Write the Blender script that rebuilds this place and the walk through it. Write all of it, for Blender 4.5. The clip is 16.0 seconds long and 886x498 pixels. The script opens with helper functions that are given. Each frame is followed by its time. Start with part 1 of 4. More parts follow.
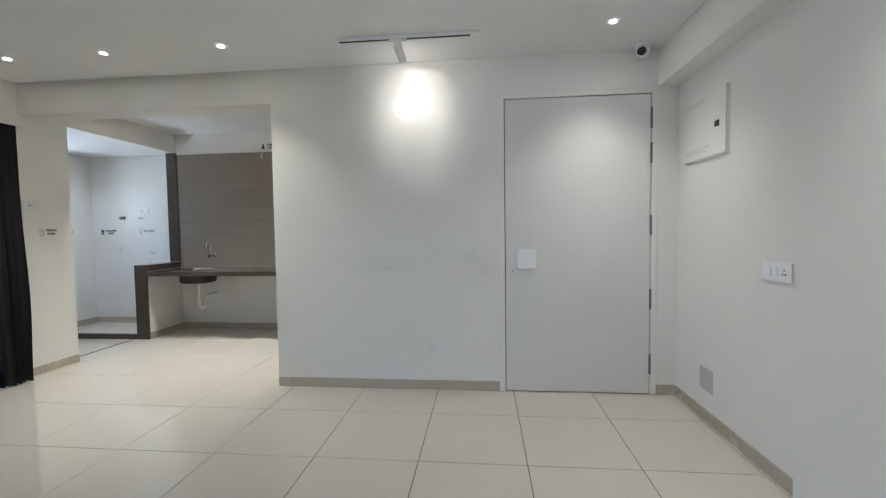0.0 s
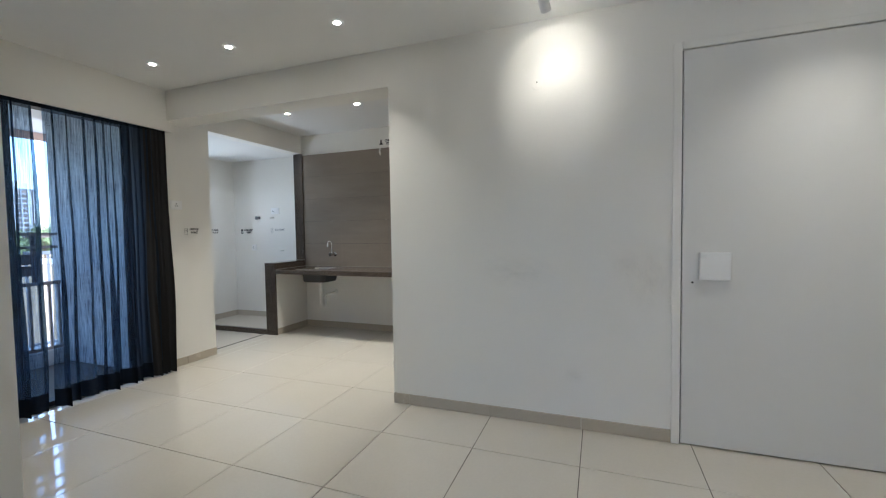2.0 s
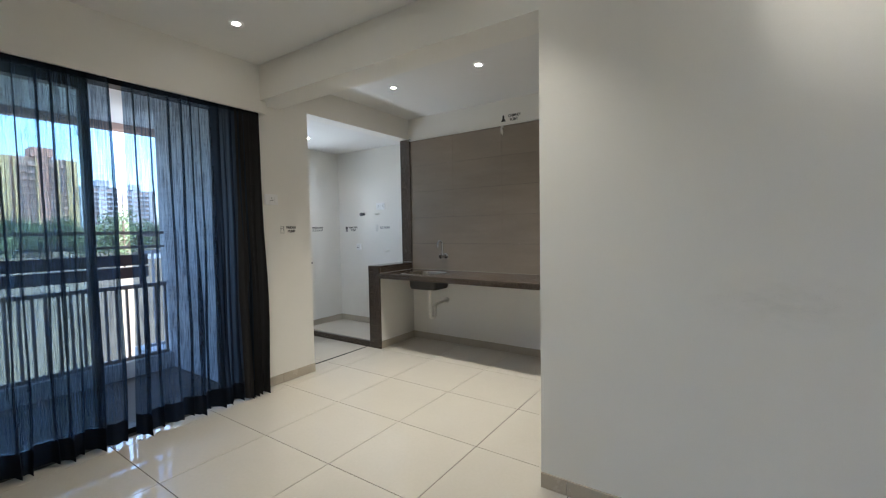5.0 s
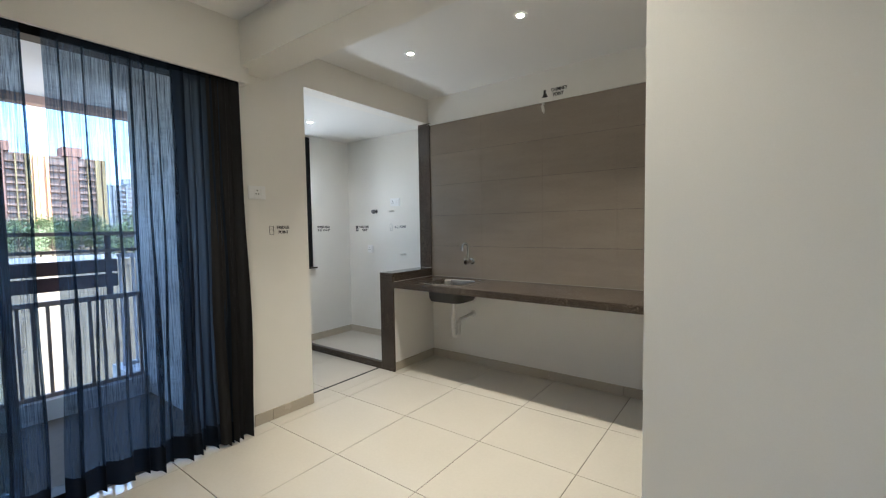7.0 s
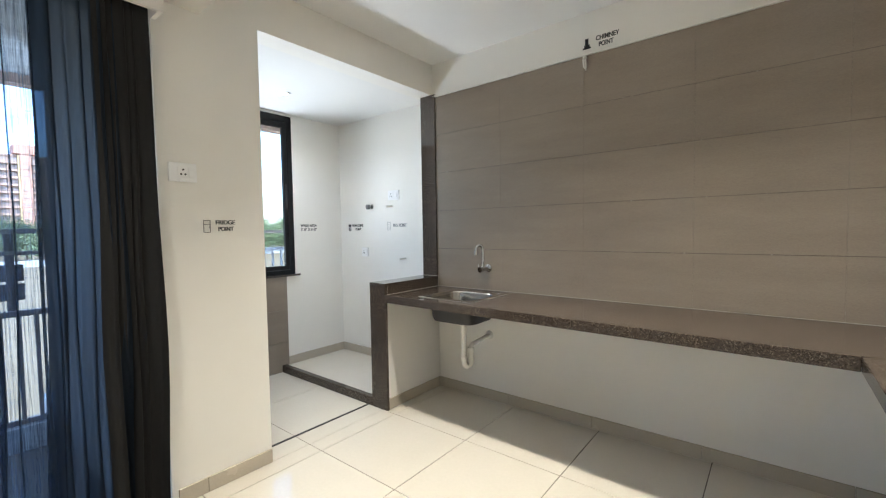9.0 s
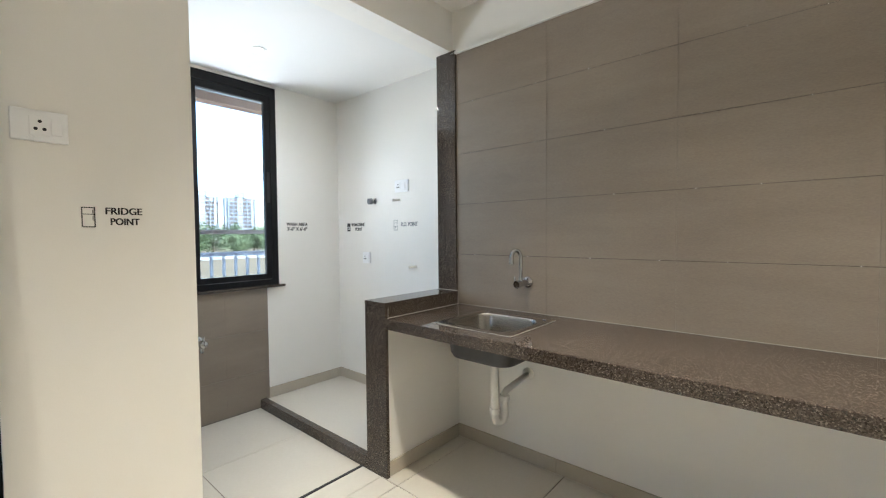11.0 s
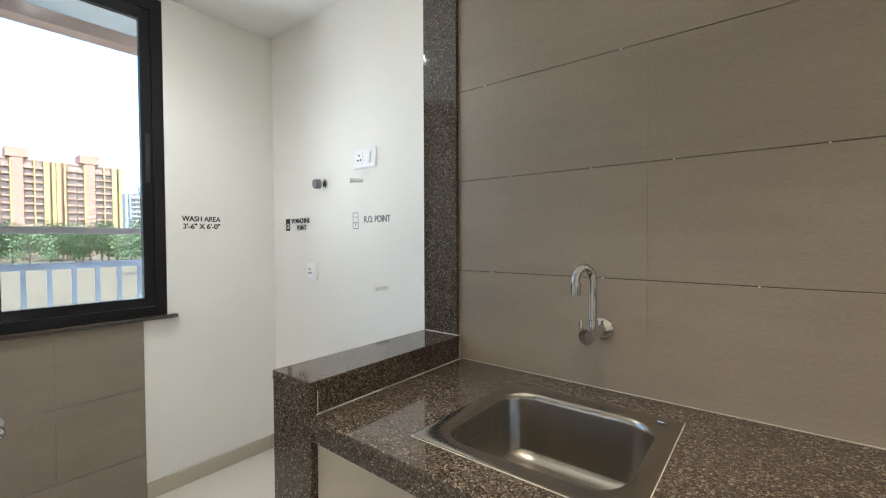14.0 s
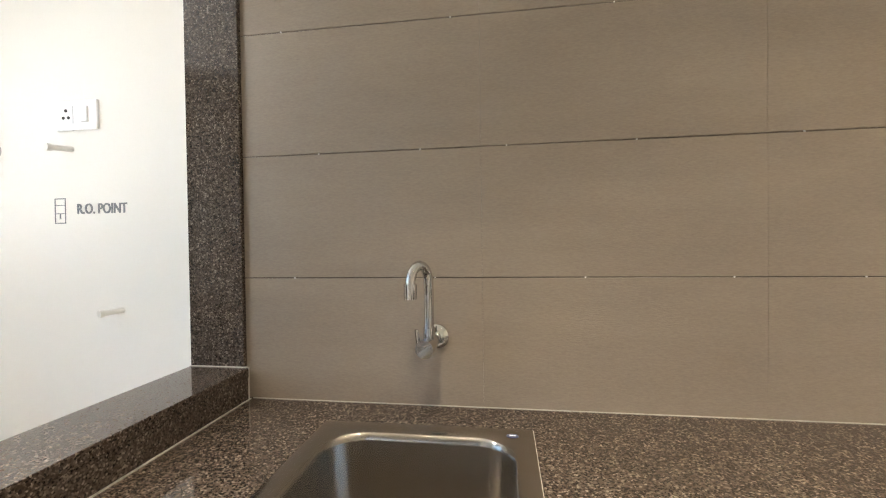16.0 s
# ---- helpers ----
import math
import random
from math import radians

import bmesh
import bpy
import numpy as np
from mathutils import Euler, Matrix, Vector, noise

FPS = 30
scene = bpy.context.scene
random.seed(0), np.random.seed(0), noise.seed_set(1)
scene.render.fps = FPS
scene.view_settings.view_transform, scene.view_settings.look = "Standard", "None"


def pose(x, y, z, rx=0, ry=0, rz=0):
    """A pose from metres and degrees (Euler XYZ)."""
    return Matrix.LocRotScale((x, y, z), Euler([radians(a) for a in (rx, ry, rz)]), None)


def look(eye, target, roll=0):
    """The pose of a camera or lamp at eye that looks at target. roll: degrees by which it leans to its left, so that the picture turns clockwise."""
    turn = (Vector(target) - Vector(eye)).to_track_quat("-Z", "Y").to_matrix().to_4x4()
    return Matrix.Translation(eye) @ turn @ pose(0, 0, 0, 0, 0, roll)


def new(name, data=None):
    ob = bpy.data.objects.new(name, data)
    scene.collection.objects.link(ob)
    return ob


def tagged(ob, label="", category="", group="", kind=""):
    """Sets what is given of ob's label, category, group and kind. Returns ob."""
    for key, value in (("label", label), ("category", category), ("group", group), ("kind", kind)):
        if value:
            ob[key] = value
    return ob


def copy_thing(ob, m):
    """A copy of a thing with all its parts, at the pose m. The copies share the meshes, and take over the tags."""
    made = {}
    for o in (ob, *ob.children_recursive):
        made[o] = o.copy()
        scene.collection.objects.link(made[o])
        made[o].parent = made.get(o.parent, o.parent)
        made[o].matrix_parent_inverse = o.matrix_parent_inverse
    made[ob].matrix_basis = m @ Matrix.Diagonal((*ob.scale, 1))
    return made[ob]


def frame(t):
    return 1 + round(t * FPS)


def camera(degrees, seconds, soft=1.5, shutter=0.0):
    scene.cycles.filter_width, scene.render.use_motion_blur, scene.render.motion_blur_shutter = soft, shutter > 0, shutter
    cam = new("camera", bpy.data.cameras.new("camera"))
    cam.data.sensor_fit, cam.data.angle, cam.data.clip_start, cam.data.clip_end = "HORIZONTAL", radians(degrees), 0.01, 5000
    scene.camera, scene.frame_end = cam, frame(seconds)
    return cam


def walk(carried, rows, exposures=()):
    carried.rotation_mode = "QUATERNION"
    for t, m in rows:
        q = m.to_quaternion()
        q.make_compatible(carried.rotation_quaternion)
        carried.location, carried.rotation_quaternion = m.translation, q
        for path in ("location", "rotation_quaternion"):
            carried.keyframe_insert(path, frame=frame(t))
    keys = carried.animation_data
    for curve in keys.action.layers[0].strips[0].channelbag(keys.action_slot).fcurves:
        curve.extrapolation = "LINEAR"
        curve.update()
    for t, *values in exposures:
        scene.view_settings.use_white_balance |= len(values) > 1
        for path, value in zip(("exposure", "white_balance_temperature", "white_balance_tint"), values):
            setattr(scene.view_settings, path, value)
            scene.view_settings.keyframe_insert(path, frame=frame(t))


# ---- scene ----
cam = camera(93.7, 16.0, soft=1.2)
PATH = [
    (0, (0.171, -0.111, 1.286), (-0.021, 1.877, 1.194), -0.8),
    (0.5, (0.137, 0.039, 1.289), (-0.19, 2.01, 1.197), -0.9),
    (1, (0.082, 0.187, 1.296), (-0.38, 2.131, 1.205), -0.9),
    (1.5, (0.006, 0.304, 1.283), (-0.584, 2.213, 1.196), -0.9),
    (2, (-0.106, 0.433, 1.278), (-0.808, 2.304, 1.191), -0.9),
    (2.5, (-0.218, 0.558, 1.277), (-1.023, 2.387, 1.192), -0.9),
    (3, (-0.329, 0.667, 1.285), (-1.215, 2.457, 1.195), -0.8),
    (3.5, (-0.441, 0.836, 1.289), (-1.415, 2.58, 1.199), -0.9),
    (4, (-0.551, 0.966, 1.283), (-1.594, 2.671, 1.194), -1.0),
    (6.5, (-1.159, 1.666, 1.325), (-2.345, 3.274, 1.218), -0.9),
    (7, (-1.279, 1.812, 1.318), (-2.475, 3.412, 1.213), -0.9),
    (7.5, (-1.399, 2.0, 1.314), (-2.602, 3.595, 1.206), -0.8),
    (8, (-1.514, 2.185, 1.304), (-2.728, 3.771, 1.201), -0.8),
    (8.5, (-1.629, 2.361, 1.286), (-2.86, 3.935, 1.19), -0.9),
    (9, (-1.757, 2.531, 1.278), (-3.007, 4.089, 1.187), -0.9),
    (11.5, (-2.44, 3.305, 1.249), (-3.755, 4.81, 1.181), -0.4),
    (12, (-2.583, 3.463, 1.247), (-3.902, 4.965, 1.18), -0.3),
    (12.5, (-2.731, 3.608, 1.24), (-4.055, 5.107, 1.18), -0.2),
    (13, (-2.868, 3.745, 1.239), (-4.188, 5.246, 1.184), -0.2),
    (13.5, (-2.966, 3.861, 1.237), (-4.264, 5.381, 1.185), -0.1),
    (14, (-3.057, 3.976, 1.24), (-4.296, 5.545, 1.19), -0.2),
    (14.5, (-3.122, 4.058, 1.231), (-4.23, 5.722, 1.188), -0.3),
    (15, (-3.195, 4.098, 1.225), (-4.095, 5.883, 1.187), -0.3),
    (15.5, (-3.253, 4.112, 1.216), (-3.865, 6.016, 1.193), -0.4),
    (16, (-3.257, 4.168, 1.211), (-3.543, 6.147, 1.184), -0.8),
]
EXPOSURES = [(0.0, 3.65, 5500, 10), (3.5, 3.36, 5700, 10), (4.5, 3.36, 5750, 10), (7.0, 3.55, 5980, 10), (8.0, 3.75, 5900, 10), (9.0, 4.15, 5950, 10), (12.5, 4.15, 6150, 10), (14.5, 4.15, 6450, 10), (15.5, 4.4, 6700, 11), (16.0, 4.55, 6850, 14)]
walk(cam, [(t, look(eye, target, roll)) for t, eye, target, roll in PATH], EXPOSURES)

# ---- world, sun, exposure ----
world = bpy.data.worlds.new("world")
scene.world = world
world.use_nodes = True
wn = world.node_tree
sky = wn.nodes.new("ShaderNodeTexSky")
sky.sky_type, sky.sun_disc = "NISHITA", False
sky.sun_elevation, sky.sun_rotation = radians(63.5), radians(70)
sky.dust_density, sky.air_density = 2.0, 1.0
wn.nodes["Background"].inputs["Strength"].default_value = 0.15
wn.links.new(sky.outputs[0], wn.nodes["Background"].inputs["Color"])
sun = new("sun", bpy.data.lights.new("sun", "SUN"))
sun.data.energy, sun.data.angle, sun.data.color = 2.1, radians(0.5), (1.0, 0.95, 0.87)
sun.matrix_world = look((0, 0, 0), (-0.42, -0.15, -0.90))

LIVING_LAMPS = [(-3.33, 2.71), (-2.55, 2.71), (-1.65, 2.71), (1.01, 2.69), (1.01, 0.95)]
KITCHEN_LAMPS = [(-3.33, 4.19), (-2.44, 4.19), (-1.55, 4.19)]
WASH_LAMP = (-4.76, 4.335)
CEIL, WASH_CEIL = 2.60, 2.36


def spot_lamp(name, at, target, watts, cone, blend, radius, colour):
    ob = new(name, bpy.data.lights.new(name, "SPOT"))
    ob.data.energy, ob.data.spot_size, ob.data.spot_blend = watts, radians(cone), blend
    ob.data.shadow_soft_size, ob.data.color = radius, colour
    ob.matrix_world = look(at, target)
    return ob


WARM = (1.0, 0.895, 0.71)
for x, y in LIVING_LAMPS:
    spot_lamp("downlight_beam", (x, y, CEIL - 0.012), (x, y, 0), 4.3, 84 if x < -3 else 104, 1.0, 0.03, WARM)
for x, y in KITCHEN_LAMPS:
    spot_lamp("downlight_beam", (x, y, CEIL - 0.012), (x, y, 0), 7.5 if x < -3 else 7.4, 84 if x < -3 else 104, 1.0, 0.03, WARM)
spot_lamp("downlight_beam", (*WASH_LAMP, WASH_CEIL - 0.012), (*WASH_LAMP, 0), 2.8, 150, 1.0, 0.03, (0.92, 0.96, 1.0))
spot_lamp("track_beam", (-0.372, 2.797, 2.452), (-0.360, 3.17, 2.285), 0.26, 82, 0.12, 0.012, WARM)
# Second spot from the same lens, added to fill the pool's lower half.
spot_lamp("track_beam", (-0.372, 2.798, 2.450), (-0.358, 3.17, 2.125), 0.34, 70, 0.75, 0.012, WARM)


def day_fill(at, target, width, height, watts, colour):
    """An added area lamp, out of view, in place of sky and ground light."""
    ob = new("daylight_fill", bpy.data.lights.new("daylight_fill", "AREA"))
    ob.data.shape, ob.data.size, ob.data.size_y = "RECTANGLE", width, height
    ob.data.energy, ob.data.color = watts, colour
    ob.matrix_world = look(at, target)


# Added fill in the assumed, unseen opening of wall_stub; lights the right-hand pillar.
day_fill((-2.2, -1.1, 1.15), (0, -1.1, 1.15), 1.9, 2.0, 0.75, (0.92, 0.97, 1.0))
# Added fill outside, hidden below the sill and tilted up, for the wash area.
day_fill((-5.97, 4.10, 0.63), (-4.97, 4.14, 0.93), 1.5, 0.44, 4.4, (0.88, 0.95, 1.0))


# ---- materials ----
def mat_base(name):
    m = bpy.data.materials.new(name)
    m.use_nodes = True
    nt = m.node_tree
    return m, nt, nt.nodes["Principled BSDF"]


def node(nt, kind, **inputs):
    n = nt.nodes.new(kind)
    for k, v in inputs.items():
        n.inputs[k.replace("_", " ")].default_value = v
    return n


def coords(nt, scale=(1, 1, 1)):
    tc = nt.nodes.new("ShaderNodeNewGeometry")
    mp = nt.nodes.new("ShaderNodeMapping")
    mp.inputs["Scale"].default_value = scale
    nt.links.new(tc.outputs["Position"], mp.inputs["Vector"])
    return mp.outputs["Vector"]


def surface(name, a, b, rough=0.5, metal=0.0, scale=8.0, fine=120.0, bump=0.05, stretch=(1, 1, 1), spread=0.08, piece=0.0, coat=0.0, spec=0.5):
    """Two-scale noise between colours a and b, with a fine bump and slightly varied gloss; piece: tone change from piece to piece."""
    m, nt, bsdf = mat_base(name)
    v = coords(nt, stretch)
    big = node(nt, "ShaderNodeTexNoise", Scale=scale, Detail=5.0, Roughness=0.6)
    small = node(nt, "ShaderNodeTexNoise", Scale=fine, Detail=3.0, Roughness=0.6)
    for n in (big, small):
        nt.links.new(v, n.inputs["Vector"])
    mixf = node(nt, "ShaderNodeMath")
    mixf.operation = "MULTIPLY_ADD"
    mixf.inputs[1].default_value = 0.5
    half = node(nt, "ShaderNodeMath")
    half.operation = "MULTIPLY"
    half.inputs[1].default_value = 0.5
    nt.links.new(small.outputs["Fac"], half.inputs[0])
    nt.links.new(big.outputs["Fac"], mixf.inputs[0])
    nt.links.new(half.outputs[0], mixf.inputs[2])
    fac = mixf.outputs[0]
    if piece:
        info = nt.nodes.new("ShaderNodeObjectInfo")
        add = node(nt, "ShaderNodeMath")
        add.operation = "MULTIPLY_ADD"
        add.inputs[1].default_value = piece
        nt.links.new(info.outputs["Random"], add.inputs[0])
        nt.links.new(fac, add.inputs[2])
        fac = add.outputs[0]
    ramp = nt.nodes.new("ShaderNodeValToRGB")
    ramp.color_ramp.elements[0].position, ramp.color_ramp.elements[1].position = 0.3, 0.7 + piece
    ramp.color_ramp.elements[0].color, ramp.color_ramp.elements[1].color = (*a, 1), (*b, 1)
    nt.links.new(fac, ramp.inputs["Fac"])
    nt.links.new(ramp.outputs["Color"], bsdf.inputs["Base Color"])
    rg = node(nt, "ShaderNodeMapRange")
    rg.inputs["To Min"].default_value, rg.inputs["To Max"].default_value = max(0.0, rough - spread), min(1.0, rough + spread)
    nt.links.new(big.outputs["Fac"], rg.inputs["Value"])
    nt.links.new(rg.outputs[0], bsdf.inputs["Roughness"])
    bsdf.inputs["Metallic"].default_value = metal
    bsdf.inputs["Coat Weight"].default_value = coat
    bsdf.inputs["Coat Roughness"].default_value = 0.05
    bsdf.inputs["Specular IOR Level"].default_value = spec
    if bump:
        bp = node(nt, "ShaderNodeBump", Strength=bump, Distance=0.002)
        nt.links.new(small.outputs["Fac"], bp.inputs["Height"])
        nt.links.new(bp.outputs["Normal"], bsdf.inputs["Normal"])
    return m


def granite_material():
    m, nt, bsdf = mat_base("granite")
    v = coords(nt)
    vor = node(nt, "ShaderNodeTexVoronoi", Scale=330.0)
    vor2 = node(nt, "ShaderNodeTexVoronoi", Scale=90.0)
    noi = node(nt, "ShaderNodeTexNoise", Scale=14.0, Detail=6.0)
    for n in (vor, vor2, noi):
        nt.links.new(v, n.inputs["Vector"])
    sep = nt.nodes.new("ShaderNodeSeparateColor")
    nt.links.new(vor.outputs["Color"], sep.inputs[0])
    ramp = nt.nodes.new("ShaderNodeValToRGB")
    els = ramp.color_ramp.elements
    els[0].position, els[0].color = 0.0, (0.014, 0.009, 0.007, 1)
    els[1].position, els[1].color = 1.0, (0.25, 0.21, 0.175, 1)
    for p, c in ((0.30, (0.050, 0.037, 0.029, 1)), (0.70, (0.088, 0.068, 0.054, 1)), (0.90, (0.128, 0.103, 0.082, 1))):
        e = els.new(p)
        e.color = c
    ramp.color_ramp.interpolation = "LINEAR"
    nt.links.new(sep.outputs[0], ramp.inputs["Fac"])
    sep2 = nt.nodes.new("ShaderNodeSeparateColor")
    nt.links.new(vor2.outputs["Color"], sep2.inputs[0])
    mul = nt.nodes.new("ShaderNodeMix")
    mul.data_type, mul.blend_type = "RGBA", "MULTIPLY"
    mul.inputs[0].default_value = 0.22
    nt.links.new(ramp.outputs["Color"], mul.inputs[6])
    nt.links.new(sep2.outputs[1], mul.inputs[7])
    mul2 = nt.nodes.new("ShaderNodeMix")
    mul2.data_type, mul2.blend_type = "RGBA", "OVERLAY"
    mul2.inputs[0].default_value = 0.15
    nt.links.new(mul.outputs[2], mul2.inputs[6])
    nt.links.new(noi.outputs["Fac"], mul2.inputs[7])
    nt.links.new(mul2.outputs[2], bsdf.inputs["Base Color"])
    bsdf.inputs["Roughness"].default_value = 0.06
    return m


def glass_material(name, tint=(0.93, 0.97, 0.97)):
    m, nt, bsdf = mat_base(name)
    nt.nodes.remove(bsdf)
    tr = node(nt, "ShaderNodeBsdfTransparent", Color=(*tint, 1))
    gl = node(nt, "ShaderNodeBsdfGlossy", Roughness=0.01)
    fr = node(nt, "ShaderNodeFresnel", IOR=1.14)
    mx = nt.nodes.new("ShaderNodeMixShader")
    nt.links.new(fr.outputs[0], mx.inputs[0])
    nt.links.new(tr.outputs[0], mx.inputs[1])
    nt.links.new(gl.outputs[0], mx.inputs[2])
    nt.links.new(mx.outputs[0], nt.nodes["Material Output"].inputs["Surface"])
    return m


def sheer_material(name, colour, open_share, glow):
    """Loosely woven cloth: threads with slubs and small gaps; light passes through gaps and cloth."""
    m, nt, bsdf = mat_base(name)
    nt.nodes.remove(bsdf)
    facs = []
    for stretch in ((11, 11, 330), (240, 240, 4.5)):
        n = node(nt, "ShaderNodeTexNoise", Scale=1.0, Detail=3.0, Roughness=0.65)
        nt.links.new(coords(nt, stretch), n.inputs["Vector"])
        facs.append(n.outputs["Fac"])
    slub = node(nt, "ShaderNodeTexNoise", Scale=1.0, Detail=4.0)
    nt.links.new(coords(nt, (22, 22, 3)), slub.inputs["Vector"])
    add = node(nt, "ShaderNodeMath")
    add.operation = "ADD"
    soft = node(nt, "ShaderNodeMapRange")
    soft.inputs["To Min"].default_value, soft.inputs["To Max"].default_value = 0.32, 0.68
    nt.links.new(facs[0], soft.inputs["Value"])
    nt.links.new(soft.outputs[0], add.inputs[0])
    nt.links.new(facs[1], add.inputs[1])
    add2 = node(nt, "ShaderNodeMath")
    add2.operation = "MULTIPLY_ADD"
    add2.inputs[1].default_value = 0.25
    nt.links.new(slub.outputs["Fac"], add2.inputs[0])
    nt.links.new(add.outputs[0], add2.inputs[2])
    rg = node(nt, "ShaderNodeMapRange")
    rg.inputs["From Min"].default_value, rg.inputs["From Max"].default_value = 0.92, 1.33
    swing = 0.19 if open_share > 0.05 else 0.0
    rg.inputs["To Min"].default_value, rg.inputs["To Max"].default_value = max(0, open_share - swing), min(1, open_share + swing)
    nt.links.new(add2.outputs[0], rg.inputs["Value"])
    df = node(nt, "ShaderNodeBsdfDiffuse", Color=(*colour, 1))
    tl = node(nt, "ShaderNodeBsdfTranslucent", Color=(*glow, 1))
    tr = node(nt, "ShaderNodeBsdfTransparent", Color=(0.68, 0.84, 1.0, 1))
    cloth = nt.nodes.new("ShaderNodeMixShader")
    cloth.inputs[0].default_value = 0.5
    nt.links.new(df.outputs[0], cloth.inputs[1])
    nt.links.new(tl.outputs[0], cloth.inputs[2])
    mx = nt.nodes.new("ShaderNodeMixShader")
    nt.links.new(rg.outputs[0], mx.inputs[0])
    nt.links.new(cloth.outputs[0], mx.inputs[1])
    nt.links.new(tr.outputs[0], mx.inputs[2])
    nt.links.new(mx.outputs[0], nt.nodes["Material Output"].inputs["Surface"])
    return m


def lamp_material(name, strength):
    m, nt, bsdf = mat_base(name)
    bsdf.inputs["Emission Color"].default_value = (*WARM, 1)
    bsdf.inputs["Emission Strength"].default_value = strength
    return m


PAINT = surface("wall_paint", (0.815, 0.795, 0.745), (0.855, 0.835, 0.79), 0.55, scale=1.6, fine=260, bump=0.06, spread=0.06)
CEILING = surface("ceiling_paint", (0.79, 0.785, 0.765), (0.83, 0.825, 0.81), 0.7, scale=1.2, fine=200, bump=0.04)
FLOORTILE = surface("vitrified_tile", (0.605, 0.565, 0.485), (0.665, 0.62, 0.54), 0.025, scale=2.6, fine=60, bump=0.0, spread=0.015, piece=0.12, spec=0.95)
GROUT = surface("grout", (0.06, 0.052, 0.043), (0.10, 0.088, 0.072), 0.9, scale=20, fine=200)
SKIRT = surface("skirting_tile", (0.45, 0.40, 0.325), (0.52, 0.465, 0.38), 0.25, scale=4, fine=150, bump=0.0, piece=0.1)
WALLTILE = surface("taupe_wall_tile", (0.205, 0.168, 0.133), (0.300, 0.248, 0.198), 0.36, scale=5, fine=300, bump=0.28, stretch=(0.35, 0.35, 1.6), piece=0.02)
TILEGROUT = surface("tile_joint", (0.05, 0.04, 0.033), (0.085, 0.07, 0.058), 0.9, scale=20, fine=200)
GRANITE = granite_material()
BLACKMETAL = surface("black_aluminium", (0.008, 0.008, 0.009), (0.014, 0.014, 0.015), 0.5, scale=6, fine=300, bump=0.02, spec=0.2)
STEEL = surface("brushed_steel", (0.35, 0.32, 0.28), (0.38, 0.35, 0.31), 0.23, metal=1.0, scale=9, fine=30, bump=0.0, stretch=(0.25, 1, 1), spread=0.0)
CHROME = surface("chrome", (0.54, 0.54, 0.54), (0.60, 0.60, 0.60), 0.05, metal=1.0, bump=0.0, spread=0.02)
DOORPAINT = surface("door_laminate", (0.73, 0.72, 0.695), (0.77, 0.76, 0.735), 0.42, scale=3, fine=350, bump=0.03)
PLASTIC = surface("white_plastic", (0.86, 0.86, 0.86), (0.89, 0.89, 0.89), 0.3, scale=10, fine=300, bump=0.0)
PVC = surface("white_pvc", (0.74, 0.72, 0.67), (0.80, 0.78, 0.73), 0.35, scale=10, fine=300, bump=0.02)
DARK = surface("dark_gap", (0.012, 0.012, 0.012), (0.02, 0.02, 0.02), 0.6, bump=0.0)
INK = surface("printed_ink", (0.012, 0.012, 0.013), (0.02, 0.02, 0.021), 0.6, bump=0.0)
GREYINK = surface("grey_ink", (0.16, 0.17, 0.18), (0.2, 0.21, 0.22), 0.6, bump=0.0)
PATCHGREY = surface("pale_grey", (0.50, 0.495, 0.48), (0.55, 0.545, 0.53), 0.5, bump=0.02)
SEALANT = surface("sealant", (0.42, 0.39, 0.345), (0.48, 0.45, 0.40), 0.6, bump=0.0)
GLASS = glass_material("door_glass")
WINDOWGLASS = glass_material("window_glass", (0.50, 0.54, 0.55))
SHEER = sheer_material("sheer_cloth", (0.05, 0.063, 0.082), 0.30, (0.06, 0.088, 0.135))
HEM = sheer_material("folded_cloth", (0.022, 0.026, 0.034), 0.0, (0.01, 0.014, 0.02))
BLUECLOTH = sheer_material("gathered_cloth", (0.035, 0.045, 0.062), 0.05, (0.03, 0.043, 0.062))
DARKCLOTH = surface("blackout_cloth", (0.006, 0.006, 0.0065), (0.013, 0.0125, 0.013), 0.85, scale=30, fine=500, bump=0.2, stretch=(1, 1, 0.2))
LAMPFACE = lamp_material("lamp_face", 14.0)
RAILPAINT = surface("rail_paint", (0.22, 0.17, 0.15), (0.28, 0.22, 0.195), 0.5)
# Blue-grey rail paint, with the glare outside put in as a paler tone.
GREYRAIL = surface("glare_paled_rail_paint", (0.24, 0.25, 0.30), (0.30, 0.31, 0.36), 0.5)
EXTWALL = surface("exterior_plaster", (0.60, 0.62, 0.64), (0.68, 0.70, 0.72), 0.8, scale=3, fine=160, bump=0.2)
PINKWALL = surface("pink_plaster", (0.50, 0.34, 0.28), (0.58, 0.41, 0.34), 0.8, scale=3, fine=160, bump=0.2)
# The blue of skylight on the shaded floor is put into this tile colour.
SKYLITTILE = surface("skylit_balcony_tile", (0.46, 0.56, 0.64), (0.54, 0.64, 0.72), 0.35, scale=4, fine=120, bump=0.05, piece=0.1)
MAROON = surface("maroon_board", (0.055, 0.028, 0.028), (0.085, 0.045, 0.042), 0.55)
BADGE = surface("navy_badge", (0.015, 0.02, 0.07), (0.02, 0.028, 0.09), 0.3, bump=0.0)
DARKSTEEL = surface("sink_underside", (0.025, 0.025, 0.026), (0.045, 0.045, 0.046), 0.5, metal=0.2, bump=0.05)


